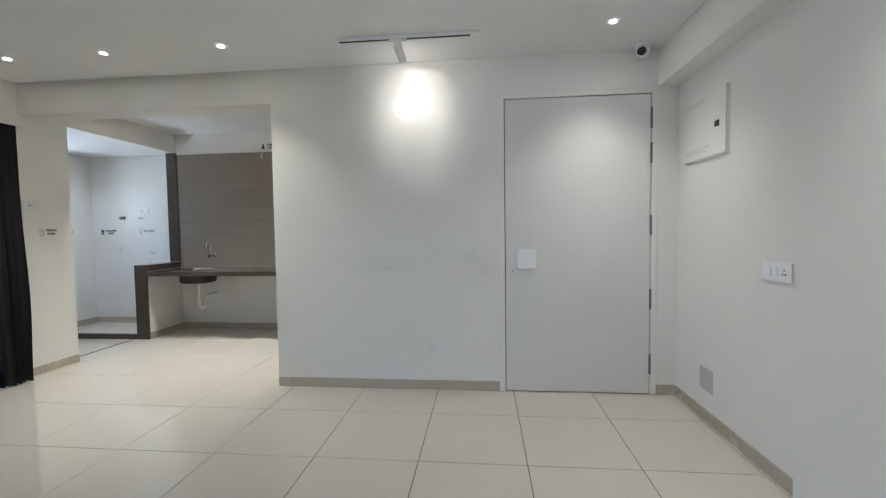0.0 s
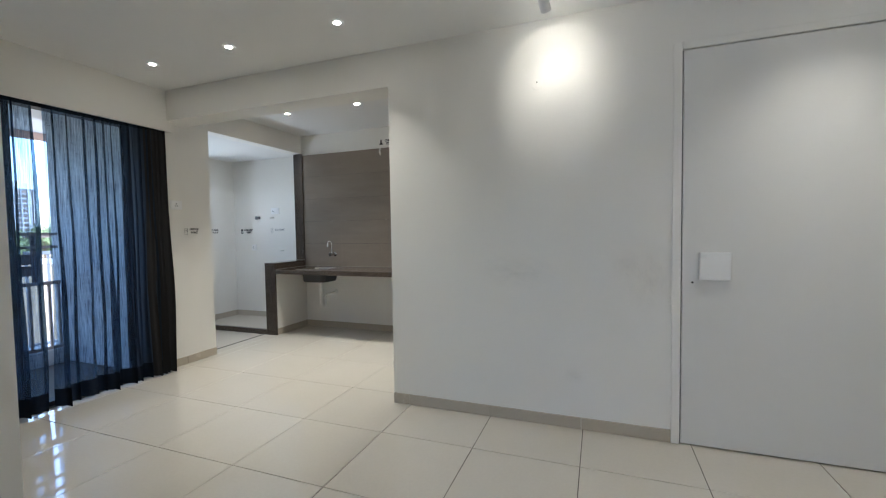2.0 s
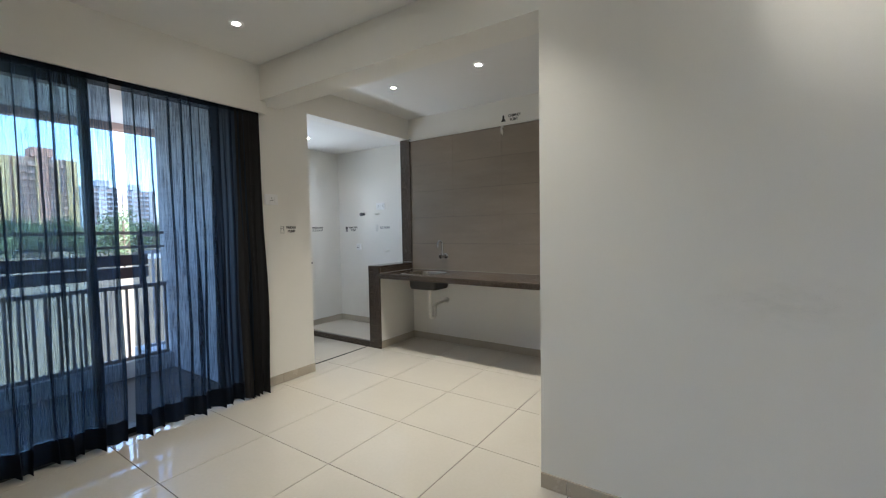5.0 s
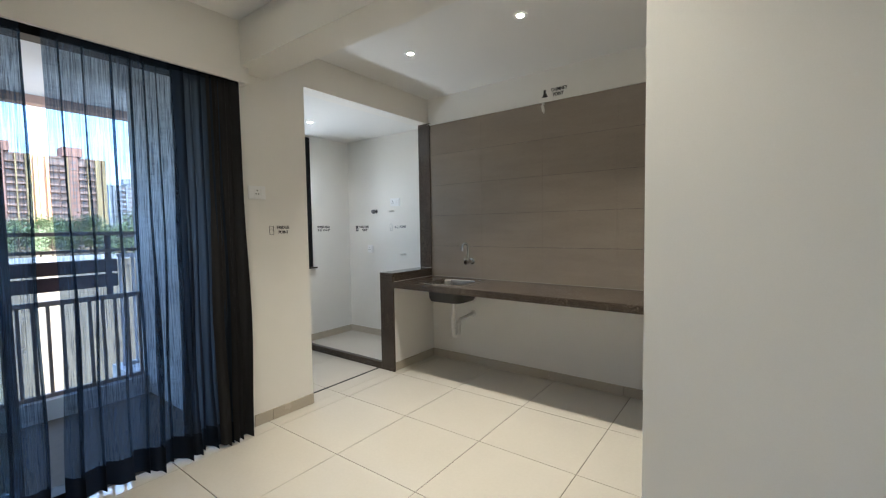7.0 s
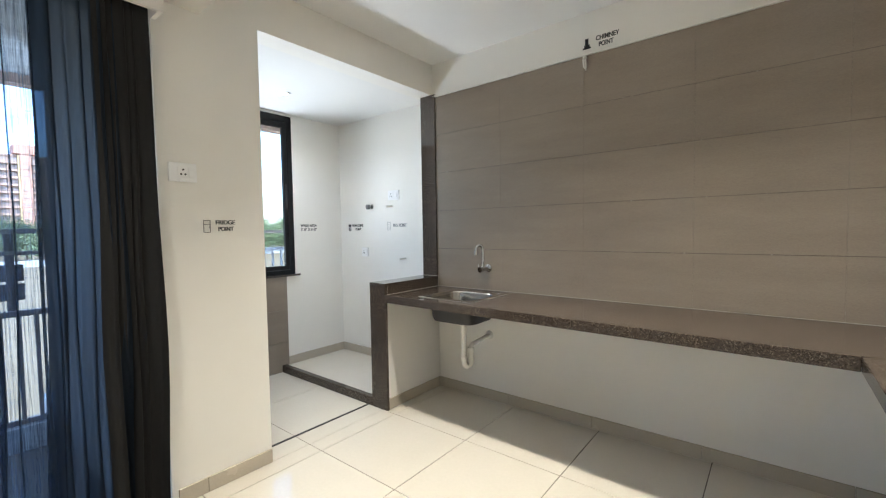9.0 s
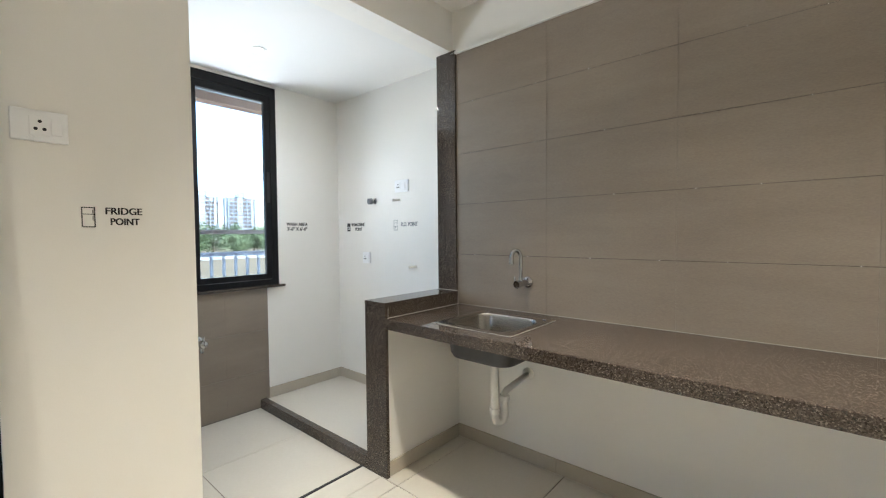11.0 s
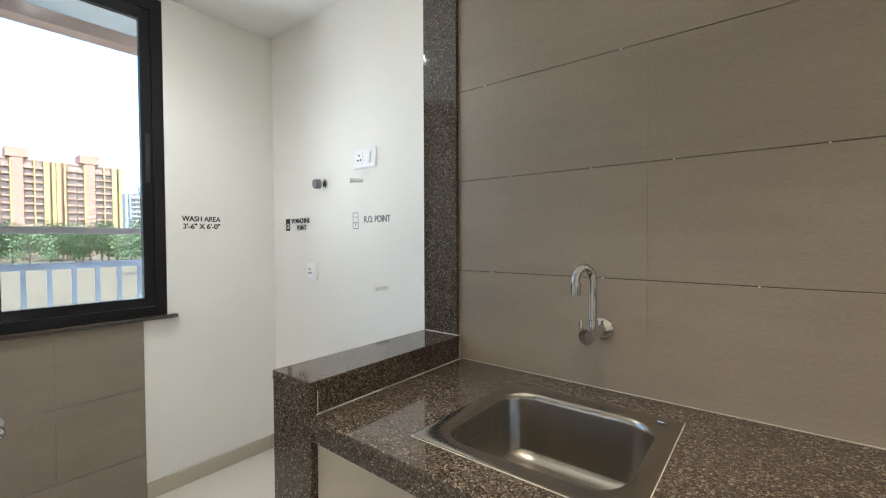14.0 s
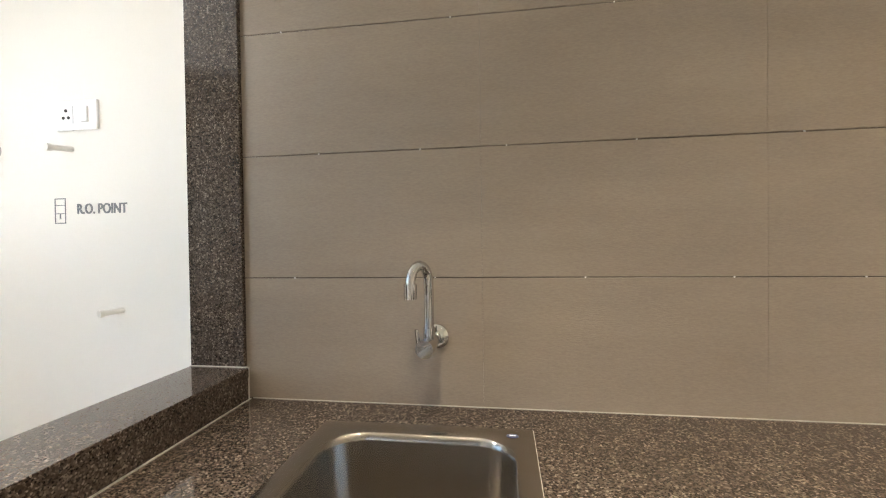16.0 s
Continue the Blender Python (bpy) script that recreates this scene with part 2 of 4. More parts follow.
# ---- mesh helpers ----
def box(bm, x0, x1, y0, y1, z0, z1, bevel=0.0):
    made = bmesh.ops.create_cube(bm, size=1.0, matrix=Matrix.Translation(((x0 + x1) / 2, (y0 + y1) / 2, (z0 + z1) / 2)) @ Matrix.Diagonal((x1 - x0, y1 - y0, z1 - z0, 1)))
    if bevel:
        edges = list({e for v in made["verts"] for e in v.link_edges})
        bmesh.ops.bevel(bm, geom=edges, offset=bevel, segments=2, affect="EDGES", profile=0.5)
    return bm


def boxes(*spans, bevel=0.0):
    bm = bmesh.new()
    for s in spans:
        box(bm, *s, bevel=bevel)
    return bm


def rod(bm, a, b, r0, r1=None, seg=20):
    a, b = Vector(a), Vector(b)
    turn = (b - a).to_track_quat("Z", "Y").to_matrix().to_4x4()
    bmesh.ops.create_cone(bm, cap_ends=True, segments=seg, radius1=r0, radius2=r0 if r1 is None else r1, depth=(b - a).length, matrix=Matrix.Translation((a + b) / 2) @ turn)
    return bm


def sweep(bm, points, radius, seg=16):
    """A round tube along a line of points."""
    points = [Vector(p) for p in points]
    rings = []
    side = Vector((1, 0, 0))
    for i, p in enumerate(points):
        ahead = (points[min(i + 1, len(points) - 1)] - points[max(i - 1, 0)]).normalized()
        side = (side - ahead * side.dot(ahead)).normalized()
        up = ahead.cross(side)
        rings.append([bm.verts.new(p + radius * (math.cos(k * 2 * math.pi / seg) * side + math.sin(k * 2 * math.pi / seg) * up)) for k in range(seg)])
    for r0, r1 in zip(rings, rings[1:]):
        for k in range(seg):
            bm.faces.new((r0[k], r0[(k + 1) % seg], r1[(k + 1) % seg], r1[k]))
    bm.faces.new(rings[0][::-1])
    bm.faces.new(rings[-1])
    return bm


def turned(bm, profile, at, axis="Z", seg=32):
    """A body turned from (radius, height) steps round an axis through at."""
    spin = {"Z": Matrix(), "Y": pose(0, 0, 0, 90, 0, 0), "-Y": pose(0, 0, 0, 90, 0, 0), "X": pose(0, 0, 0, 0, 90, 0), "-X": pose(0, 0, 0, 0, -90, 0), "-Z": pose(0, 0, 0, 180, 0, 0)}[axis]
    m = Matrix.Translation(at) @ spin
    rings = [[bm.verts.new(m @ Vector((r * math.cos(k * 2 * math.pi / seg), r * math.sin(k * 2 * math.pi / seg), h))) for k in range(seg)] for r, h in profile]
    for r0, r1 in zip(rings, rings[1:]):
        for k in range(seg):
            bm.faces.new((r0[k], r0[(k + 1) % seg], r1[(k + 1) % seg], r1[k]))
    for ring, flip in ((rings[0], True), (rings[-1], False)):
        bm.faces.new(ring[::-1] if flip else ring)
    return bm


def mesh_of(name, bm, material, smooth=None):
    bmesh.ops.recalc_face_normals(bm, faces=bm.faces)
    me = bpy.data.meshes.new(name)
    bm.to_mesh(me)
    bm.free()
    me.materials.append(material)
    if smooth:
        me.polygons.foreach_set("use_smooth", [True] * len(me.polygons))
        me.set_sharp_from_angle(angle=radians(smooth))
    return me


def part(name, bm, material, parent, label="", smooth=None):
    ob = new(name, mesh_of(name, bm, material, smooth))
    ob.parent = parent
    return tagged(ob, label)


def thing(name, label, category, group="", kind=""):
    return tagged(new(name), label, category, group, kind)


def built(name, bm, material, label, category="", kind="structure", smooth=None):
    return tagged(new(name, mesh_of(name, bm, material, smooth)), label, category, "", kind)


def lettering(name, words, size, material, m, parent, width=None):
    """Words as a thin mesh; width: squeezes the line to that many metres."""
    cu = bpy.data.curves.new(name, "FONT")
    cu.body, cu.size, cu.extrude, cu.offset = words, size, 0.0006, size * 0.010
    cu.align_x, cu.align_y = "CENTER", "CENTER"
    tmp = new(name, cu)
    bpy.context.view_layer.update()
    me = bpy.data.meshes.new_from_object(tmp.evaluated_get(bpy.context.evaluated_depsgraph_get()))
    bpy.data.objects.remove(tmp)
    xs = [v.co.x for v in me.vertices]
    if width:
        me.transform(Matrix.Diagonal((width / (max(xs) - min(xs)), 1, 1, 1)))
    bm = bmesh.new()
    for k, dx in enumerate((-0.022, 0.022)):
        layer = me.copy()
        layer.transform(Matrix.Translation((dx * size, 0, 0.0003 * k)))
        bm.from_mesh(layer)
        bpy.data.meshes.remove(layer)
    bm.to_mesh(me)
    bm.free()
    me.transform(m)
    me.materials.clear()
    me.materials.append(material)
    ob = new(name, me)
    ob.parent = parent
    return ob


# ---- structure ----
built("wall_door", boxes((-1.54, 0.295, 3.17, 3.32, 0, CEIL), (0.295, 1.478, 3.17, 3.32, 2.325, CEIL), (1.478, 1.78, 3.17, 3.32, 0, CEIL)), PAINT, "white painted living room wall with faint hand marks", "wall")
built("wall_right", boxes((1.63, 1.78, 1.75, 3.17, 0, CEIL)), PAINT, "white painted wall with the fuse box", "wall")
built("wall_pillar", boxes((1.48, 1.78, -3.0, 1.75, 0, CEIL)), PAINT, "white painted projecting wall", "wall")
built("beam_right", boxes((1.48, 1.63, 1.75, 3.17, 2.33, CEIL)), PAINT, "white painted ceiling beam along the wall", "beam")
built("wall_back", boxes((-2.26, 1.78, -3.15, -3.0, 0, CEIL)), PAINT, "plain white painted wall closing the room", "wall")
# The wide opening is out of view, added to let the daylight fill in.
built("wall_stub", boxes((-2.26, -2.11, -3.0, -2.05, 0, CEIL), (-2.26, -2.11, -0.15, 1.29, 0, CEIL), (-2.26, -2.11, -2.05, -0.15, 2.15, CEIL), (-2.26, -2.11, -2.05, -0.15, 0, 0.15), (-4.085, -2.26, 1.14, 1.29, 0, CEIL)), PAINT, "white painted wall with a wide unseen opening added for daylight", "wall")
built("beam_kitchen", boxes((-3.935, -1.54, 3.17, 3.40, 2.33, CEIL)), PAINT, "white painted beam over the kitchen opening", "beam")
built("wall_pier", boxes((-4.085, -3.935, 3.20, 3.69, 0, CEIL)), PAINT, "white painted pier between balcony door and wash area", "wall")
built("wall_header_wash", boxes((-4.085, -3.935, 3.69, 5.142, WASH_CEIL, CEIL)), PAINT, "white painted header over the wash opening", "wall")
built("wall_header_balcony", boxes((-4.085, -3.935, 1.29, 3.20, 2.30, CEIL)), PAINT, "white painted wall over the balcony door", "wall")
built("wall_wash_south", boxes((-5.43, -4.085, 3.05, 3.20, 0, CEIL)), EXTWALL, "white plastered side wall of the balcony", "wall")
built("wall_window", boxes((-5.43, -5.28, 3.20, 5.39, 0, 0.875), (-5.43, -5.28, 3.20, 5.39, 2.342, CEIL), (-5.43, -5.28, 3.20, 3.59, 0.875, 2.342), (-5.43, -5.28, 4.70, 5.39, 0.875, 2.342)), PAINT, "white painted wall with the wash area window", "wall")
built("wall_wash_back", boxes((-5.28, -4.05, 5.24, 5.39, 0, CEIL)), PAINT, "white painted wall with water points", "wall")
built("wall_kitchen_back", boxes((-4.05, -0.75, 5.142, 5.39, 0, CEIL)), PAINT, "white painted kitchen wall under the worktop", "wall")
built("wall_kitchen_side", boxes((-0.90, -0.75, 3.32, 5.142, 0, CEIL)), PAINT, "plain white painted kitchen wall", "wall")
built("ceiling", boxes((-4.085, 1.78, -3.15, 5.39, CEIL, CEIL + 0.15)), CEILING, "flat white painted ceiling", "ceiling")
built("ceiling_wash", boxes((-5.28, -4.085, 3.20, 5.24, WASH_CEIL, CEIL)), CEILING, "low white painted ceiling of the wash area", "ceiling")
built("pelmet", boxes((-3.85, -3.83, 1.29, 3.22, 2.235, CEIL), (-3.935, -3.85, 3.20, 3.22, 2.235, CEIL)), PAINT, "white painted boxed pelmet over the curtains", "pelmet")
built("half_wall", boxes((-4.046, -3.904, 4.552, 5.142, 0, 0.883)), PAINT, "low white wall beside the worktop", "wall")
built("floor", boxes((-5.43, 1.78, -3.15, 5.39, -0.15, -0.004)), GROUT, "floor slab with dark joints under cream tiles", "floor")
FLOOR = bpy.data.objects["floor"]

# wash area platform with its granite kerb, and the dark strip at the wash threshold
built("wash_platform", boxes((-5.28, -4.05, 4.575, 5.24, 0, 0.05)), FLOORTILE, "raised cream tiled platform of the wash area", "platform")
built("platform_kerb", boxes((-5.272, -4.052, 4.53, 4.575, 0, 0.062), bevel=0.003), GRANITE, "low polished granite kerb of the wash platform", "kerb")
built("threshold_strip", boxes((-4.098, -4.084, 3.69, 4.53, -0.003, 0.0035)), DARK, "thin dark strip in the floor joint", "threshold")

# ---- main door ----
door = thing("door_1", "closed pale grey flush main door with white frame", "door", kind="structure")
part("door_frame", boxes((0.295, 0.340, 3.158, 3.30, 0, 2.325), (1.434, 1.478, 3.158, 3.30, 0, 2.325), (0.340, 1.434, 3.158, 3.30, 2.283, 2.325), bevel=0.003), PAINT, door, "white painted door frame")
part("leaf", boxes((0.346, 1.428, 3.163, 3.20, 0.008, 2.277), bevel=0.0015), DOORPAINT, door, "pale grey laminate door leaf")
# Near-black backing stands in for the shade in the gap round the leaf.
part("shadow_gap", boxes((0.3405, 1.4335, 3.185, 3.29, 0.0, 2.2825)), DARK, door, "dark backing for the shaded gap round the leaf")
for z in (0.24, 0.74, 1.30, 1.84, 2.10):
    hinge = bmesh.new()
    box(hinge, 1.424, 1.437, 3.152, 3.165, z - 0.075, z + 0.075, bevel=0.003)
    rod(hinge, (1.431, 3.153, z - 0.077), (1.431, 3.153, z + 0.077), 0.006, seg=10)
    part("hinge", hinge, GREYINK, door, "steel butt hinge")
lock = thing("door_lock", "white square cover plate of the door lock", "lock")
part("cover", boxes((0.431, 0.582, 3.135, 3.162, 0.977, 1.133), bevel=0.004), PLASTIC, lock)
part("keyhole", turned(bmesh.new(), [(0.006, 0), (0.006, 0.004)], (0.399, 3.163, 0.960), "Y", 14), DARK, lock, "small dark keyhole")

# ---- fuse box, sockets ----
fuse = thing("fuse_box", "white painted fuse box door with a small black latch", "fuse box")
part("case", boxes((1.618, 1.634, 2.525, 3.04, 1.722, 2.135), bevel=0.003), PAINT, fuse)
part("lid", boxes((1.608, 1.617, 2.529, 3.036, 1.730, 2.13), bevel=0.003), PAINT, fuse, "white metal lid")
part("latch", boxes((1.602, 1.609, 2.60, 2.64, 1.90, 1.935), bevel=0.002), DARK, fuse, "black latch")
for k, (z, a, b) in enumerate(((2.105, 2.75, 3.0), (2.090, 2.78, 3.0), (1.772, 2.74, 3.0), (1.785, 2.78, 3.0), (1.80, 2.70, 2.98))):
    part("louvre", boxes((1.6062, 1.609, a, b, z - 0.0015, z + 0.0015)), PATCHGREY, fuse, "pressed louvre line")


def wall_plate(name, m, w, h, sockets, switches, label):
    """A wall plate in its own plane: x across, z up, its back at y 0 and its face towards -y."""
    top = thing(name, label, "socket")
    part("plate", boxes((-w / 2, w / 2, -0.010, 0, -h / 2, h / 2), bevel=0.003), PLASTIC, top)
    for sx in sockets:
        part("socket_face", boxes((sx - 0.022, sx + 0.022, -0.0125, -0.009, -0.027, 0.027), bevel=0.0015), PLASTIC, top)
        for dx, dz in ((0, 0.012), (-0.009, -0.009), (0.009, -0.009)):
            part("pin_hole", turned(bmesh.new(), [(0.0045, 0), (0.0045, 0.0018)], (sx + dx, -0.0122, dz), "Y", 10), DARK, top, "dark pin hole")
    for sx in switches:
        part("rocker", boxes((sx - 0.012, sx + 0.012, -0.0155, -0.009, -0.024, 0.024), bevel=0.0025), PLASTIC, top, "white rocker switch")
    top.matrix_world = m
    return top


wall_plate("wall_socket", pose(1.63, 2.095, 1.055, 0, 0, 90 + 180), 0.205, 0.095, (0.06,), (0.0, -0.045), "white switch plate with two rockers and a socket")
wall_plate("wall_socket", pose(-3.935, 3.30, 1.567, 0, 0, 90), 0.12, 0.088, (0.0,), (0.035,), "white wall socket plate above the fridge sign")
wall_plate("wall_socket", pose(-4.498, 5.24, 1.605), 0.14, 0.088, (-0.03,), (0.032,), "white socket plate with a rocker in the wash area")
wall_plate("wall_socket", pose(-4.907, 5.24, 1.075), 0.088, 0.088, (-0.012,), (0.024,), "small white socket plate in the wash area")
built("wall_patch", boxes((1.6275, 1.6305, 2.66, 2.82, 0.20, 0.35)), PATCHGREY, "small grey square patch low on the wall", "plate", kind="")

# ---- ceiling fittings ----


def downlight(x, y, z):
    top = thing("downlight", "round recessed ceiling downlight, switched on", "downlight", "ceiling downlights")
    part("rim", turned(bmesh.new(), [(0.044, 0), (0.046, -0.004), (0.036, -0.006), (0.022, -0.003), (0.022, 0.0)], (x, y, z - 0.0005), "Z", 32), PLASTIC, top, "white metal rim", smooth=40)
    part("diffuser", turned(bmesh.new(), [(0.0205, -0.001), (0.0205, -0.0035), (0.010, -0.0045)], (x, y, z - 0.0005), "Z", 32), LAMPFACE, top, "glowing lamp face")


for x, y in LIVING_LAMPS + KITCHEN_LAMPS:
    downlight(x, y, CEIL)
downlight(*WASH_LAMP, WASH_CEIL)

track = thing("track_light", "white ceiling track with one cylinder spotlight switched on", "track light")
part("rail", boxes((-0.80, 0.165, 2.70, 2.735, 2.578, CEIL), bevel=0.002), PLASTIC, track, "white track rail")
part("rail_slot", boxes((-0.795, 0.10, 2.709, 2.726, 2.5745, 2.578)), DARK, track, "dark slot of the rail")
part("adapter", boxes((-0.45, -0.33, 2.702, 2.733, 2.555, 2.5745), bevel=0.003), PLASTIC, track)
stem = bmesh.new()
rod(stem, (-0.385, 2.718, 2.556), (-0.385, 2.718, 2.528), 0.008, seg=14)
part("stem", stem, PLASTIC, track)
head = bmesh.new()
rod(head, (-0.390, 2.69, 2.530), (-0.374, 2.786, 2.459), 0.028, seg=32)
head = part("head", head, PLASTIC, track, "white cylinder lamp head", smooth=40)
part("lens", rod(bmesh.new(), (-0.3742, 2.7848, 2.4599), (-0.3737, 2.7878, 2.4577), 0.023, seg=28), LAMPFACE, head, "glowing lens")

cctv = thing("security_camera", "white dome security camera with black lens in the ceiling corner", "camera")
part("base", turned(bmesh.new(), [(0.055, 0), (0.055, -0.018), (0.048, -0.025)], (1.335, 3.075, CEIL), "Z", 32), PLASTIC, cctv, smooth=40)
ball = bmesh.new()
bmesh.ops.create_uvsphere(ball, u_segments=28, v_segments=16, radius=0.047, matrix=Matrix.Translation((1.332, 3.07, 2.555)))
part("dome", ball, PLASTIC, cctv, smooth=60)
part("lens", rod(bmesh.new(), (1.318, 3.045, 2.545), (1.300, 3.018, 2.532), 0.030, 0.027, seg=24), DARK, cctv, "black lens cover")

def smudge_material():
    """Faint hand marks: a thin brownish film that thins out to nothing."""
    m, nt, bsdf = mat_base("hand_marks")
    tc = nt.nodes.new("ShaderNodeTexCoord")
    grad = nt.nodes.new("ShaderNodeTexGradient")
    grad.gradient_type = "SPHERICAL"
    nt.links.new(tc.outputs["Object"], grad.inputs["Vector"])
    noi = node(nt, "ShaderNodeTexNoise", Scale=3.2, Detail=6.0, Roughness=0.65)
    nt.links.new(tc.outputs["Object"], noi.inputs["Vector"])
    rg = node(nt, "ShaderNodeMapRange")
    rg.inputs["From Min"].default_value, rg.inputs["From Max"].default_value = 0.30, 0.80
    nt.links.new(noi.outputs["Fac"], rg.inputs["Value"])
    mul = node(nt, "ShaderNodeMath")
    mul.operation = "MULTIPLY"
    nt.links.new(grad.outputs["Fac"], mul.inputs[0])
    nt.links.new(rg.outputs[0], mul.inputs[1])
    bsdf.inputs["Base Color"].default_value = (0.60, 0.53, 0.42, 1)
    bsdf.inputs["Roughness"].default_value = 0.7
    thin = node(nt, "ShaderNodeMath")
    thin.operation = "MULTIPLY"
    thin.inputs[1].default_value = 0.16
    nt.links.new(mul.outputs[0], thin.inputs[0])
    nt.links.new(thin.outputs[0], bsdf.inputs["Alpha"])
    return m


SMUDGE = smudge_material()
for x, z, w, h in ((0.18, 0.98, 0.16, 0.24), (0.05, 1.06, 0.10, 0.10), (-0.62, 1.0, 0.28, 0.13), (-0.25, 0.34, 0.07, 0.06)):
    film = bmesh.new()
    bmesh.ops.create_grid(film, x_segments=4, y_segments=4, size=1.0)
    ob = built("wall_smudge", film, SMUDGE, "faint brownish hand mark on the white wall", "stain")
    ob.matrix_world = Matrix.Translation((x, 3.1688, z)) @ pose(0, 0, 0, 90, 0, 0) @ Matrix.Diagonal((w, h, 1, 1))

mount = thing("fan_hook_cover", "small round cover plate high on the wall", "cover plate")
part("disc", turned(bmesh.new(), [(0.034, 0), (0.034, 0.002), (0.030, 0.003)], (-0.475, 3.1695, 2.20), "Y", 32), PAINT, mount)
part("screw", turned(bmesh.new(), [(0.004, 0), (0.004, 0.003)], (-0.475, 3.1660, 2.215), "Y", 10), DARK, mount)

# ---- kitchen worktop, half wall cladding ----
worktop = thing("worktop", "polished brown speckled granite worktop in an L shape", "worktop")
def slab_with_hole(x0, x1, y0, y1, z0, z1, hx0, hx1, hy0, hy1):
    """One slab with a square cut-out for the sink."""
    bm = bmesh.new()
    outer = [(x0, y0), (x1, y0), (x1, y1), (x0, y1)]
    inner = [(hx0, hy0), (hx1, hy0), (hx1, hy1), (hx0, hy1)]
    ring = [[bm.verts.new((x, y, z)) for x, y in loop] for z in (z0, z1) for loop in (outer, inner)]
    for k in range(4):
        n = (k + 1) % 4
        bm.faces.new((ring[0][k], ring[0][n], ring[1][n], ring[1][k]))
        bm.faces.new((ring[2][k], ring[2][n], ring[3][n], ring[3][k]))
        bm.faces.new((ring[0][k], ring[0][n], ring[2][n], ring[2][k]))
        bm.faces.new((ring[1][k], ring[1][n], ring[3][n], ring[3][k]))
    return bm


TOP, EDGE_L, EDGE_R = 0.828, 4.527, 4.490


def edge_at(x):
    """The worktop's front line, which runs slightly out of parallel with the wall."""
    return EDGE_L + (EDGE_R - EDGE_L) * (x + 3.888) / (3.888 - 1.524)


def front_strip(x0, x1, z0, z1, depth):
    bm = bmesh.new()
    box(bm, x0, x1, 0, depth, z0, z1, bevel=0.003)
    for v in bm.verts:
        v.co.y += edge_at(v.co.x)
    return bm


slab = slab_with_hole(-3.888, -0.90, 4.5, 5.13, TOP - 0.038, TOP, -3.6105, -3.2365, 4.636, 4.972)
for v in slab.verts:
    if v.co.y < 4.6:
        v.co.y = edge_at(v.co.x) + 0.012 if v.co.x < -2 else EDGE_R + 0.005
part("slab", slab, GRANITE, worktop)
part("return_slab", boxes((-1.512, -0.90, 3.45, EDGE_R + 0.004, TOP - 0.038, TOP)), GRANITE, worktop)
part("front_edge", front_strip(-3.8875, -1.524, TOP - 0.053, TOP + 0.0006, 0.0145), GRANITE, worktop, "granite drop edge")
part("return_edge", boxes((-1.5245, -1.510, 3.45, EDGE_R, TOP - 0.053, TOP + 0.0006), bevel=0.003), GRANITE, worktop, "granite drop edge of the return")
part("sealant", boxes((-3.884, -0.90, 5.1285, 5.1315, TOP - 0.001, TOP + 0.0018)), SEALANT, worktop, "thin white sealant line")
part("sealant", boxes((-3.8872, -3.8852, 4.545, 5.126, TOP - 0.001, TOP + 0.0018)), SEALANT, worktop, "thin white sealant line")

clad = thing("granite_kerb", "polished granite cladding and cap of the half wall", "kerb")
part("front_panel", boxes((-4.047, -3.888, 4.530, 4.551, 0.0, 0.883), bevel=0.0012), GRANITE, clad)
part("cap", boxes((-4.048, -3.887, 4.529, 5.118, 0.884, 0.908), bevel=0.0015), GRANITE, clad)
part("upstand", boxes((-3.904, -3.8886, 4.5518, 5.118, TOP + 0.002, 0.8834)), GRANITE, clad)
part("joint", boxes((-3.8898, -3.8876, 4.5508, 4.5524, TOP + 0.002, 0.8834), (-3.889, -3.8866, 5.1165, 5.1195, TOP + 0.002, 0.908)), SEALANT, clad, "thin pale joint line")
built("granite_jamb", boxes((-4.047, -3.900, 5.118, 5.30, 0.908, WASH_CEIL), bevel=0.002), GRANITE, "tall polished granite jamb between tiles and wash area", "jamb")
part("jamb_joint", boxes((-4.046, -3.888, 5.1158, 5.1176, 0.908, 0.9105)), SEALANT, clad, "thin pale joint line")

# ---- sink ----
sink = thing("sink", "square stainless steel kitchen sink set into the granite", "sink")


def rounded(w, d, r, n=7):
    pts = []
    for cx, cy, a0 in ((w - r, d - r, 0), (-w + r, d - r, 90), (-w + r, -d + r, 180), (w - r, -d + r, 270)):
        for k in range(n):
            a = radians(a0 + 90 * k / (n - 1))
            pts.append((cx + r * math.cos(a), cy + r * math.sin(a)))
    return pts


def bowl(bm, centre, levels):
    """Rounded-square rings from the rim inwards and down."""
    cx, cy = centre
    rings = [[bm.verts.new((cx + x, cy + dy + y, z)) for x, y in rounded(w, d, r)] for w, d, r, z, dy in levels]
    for r0, r1 in zip(rings, rings[1:]):
        n = len(r0)
        for k in range(n):
            bm.faces.new((r0[k], r0[(k + 1) % n], r1[(k + 1) % n], r1[k]))
    bm.faces.new(rings[-1])
    return bm


SX, SY, ST = -3.421, 4.813, 0.828
part("bowl", bowl(bmesh.new(), (SX, SY), [(0.2195, 0.206, 0.006, ST + 0.0005, 0), (0.2195, 0.206, 0.006, ST + 0.003, 0), (0.216, 0.203, 0.006, ST + 0.0042, 0), (0.187, 0.168, 0.078, ST + 0.0042, -0.006), (0.182, 0.163, 0.075, ST + 0.001, -0.006), (0.179, 0.160, 0.073, ST - 0.012, -0.006), (0.168, 0.149, 0.068, ST - 0.135, -0.006), (0.158, 0.139, 0.062, ST - 0.154, -0.006), (0.13, 0.112, 0.055, ST - 0.163, -0.006), (0.04, 0.04, 0.035, ST - 0.168, -0.012)]), STEEL, sink, smooth=50)
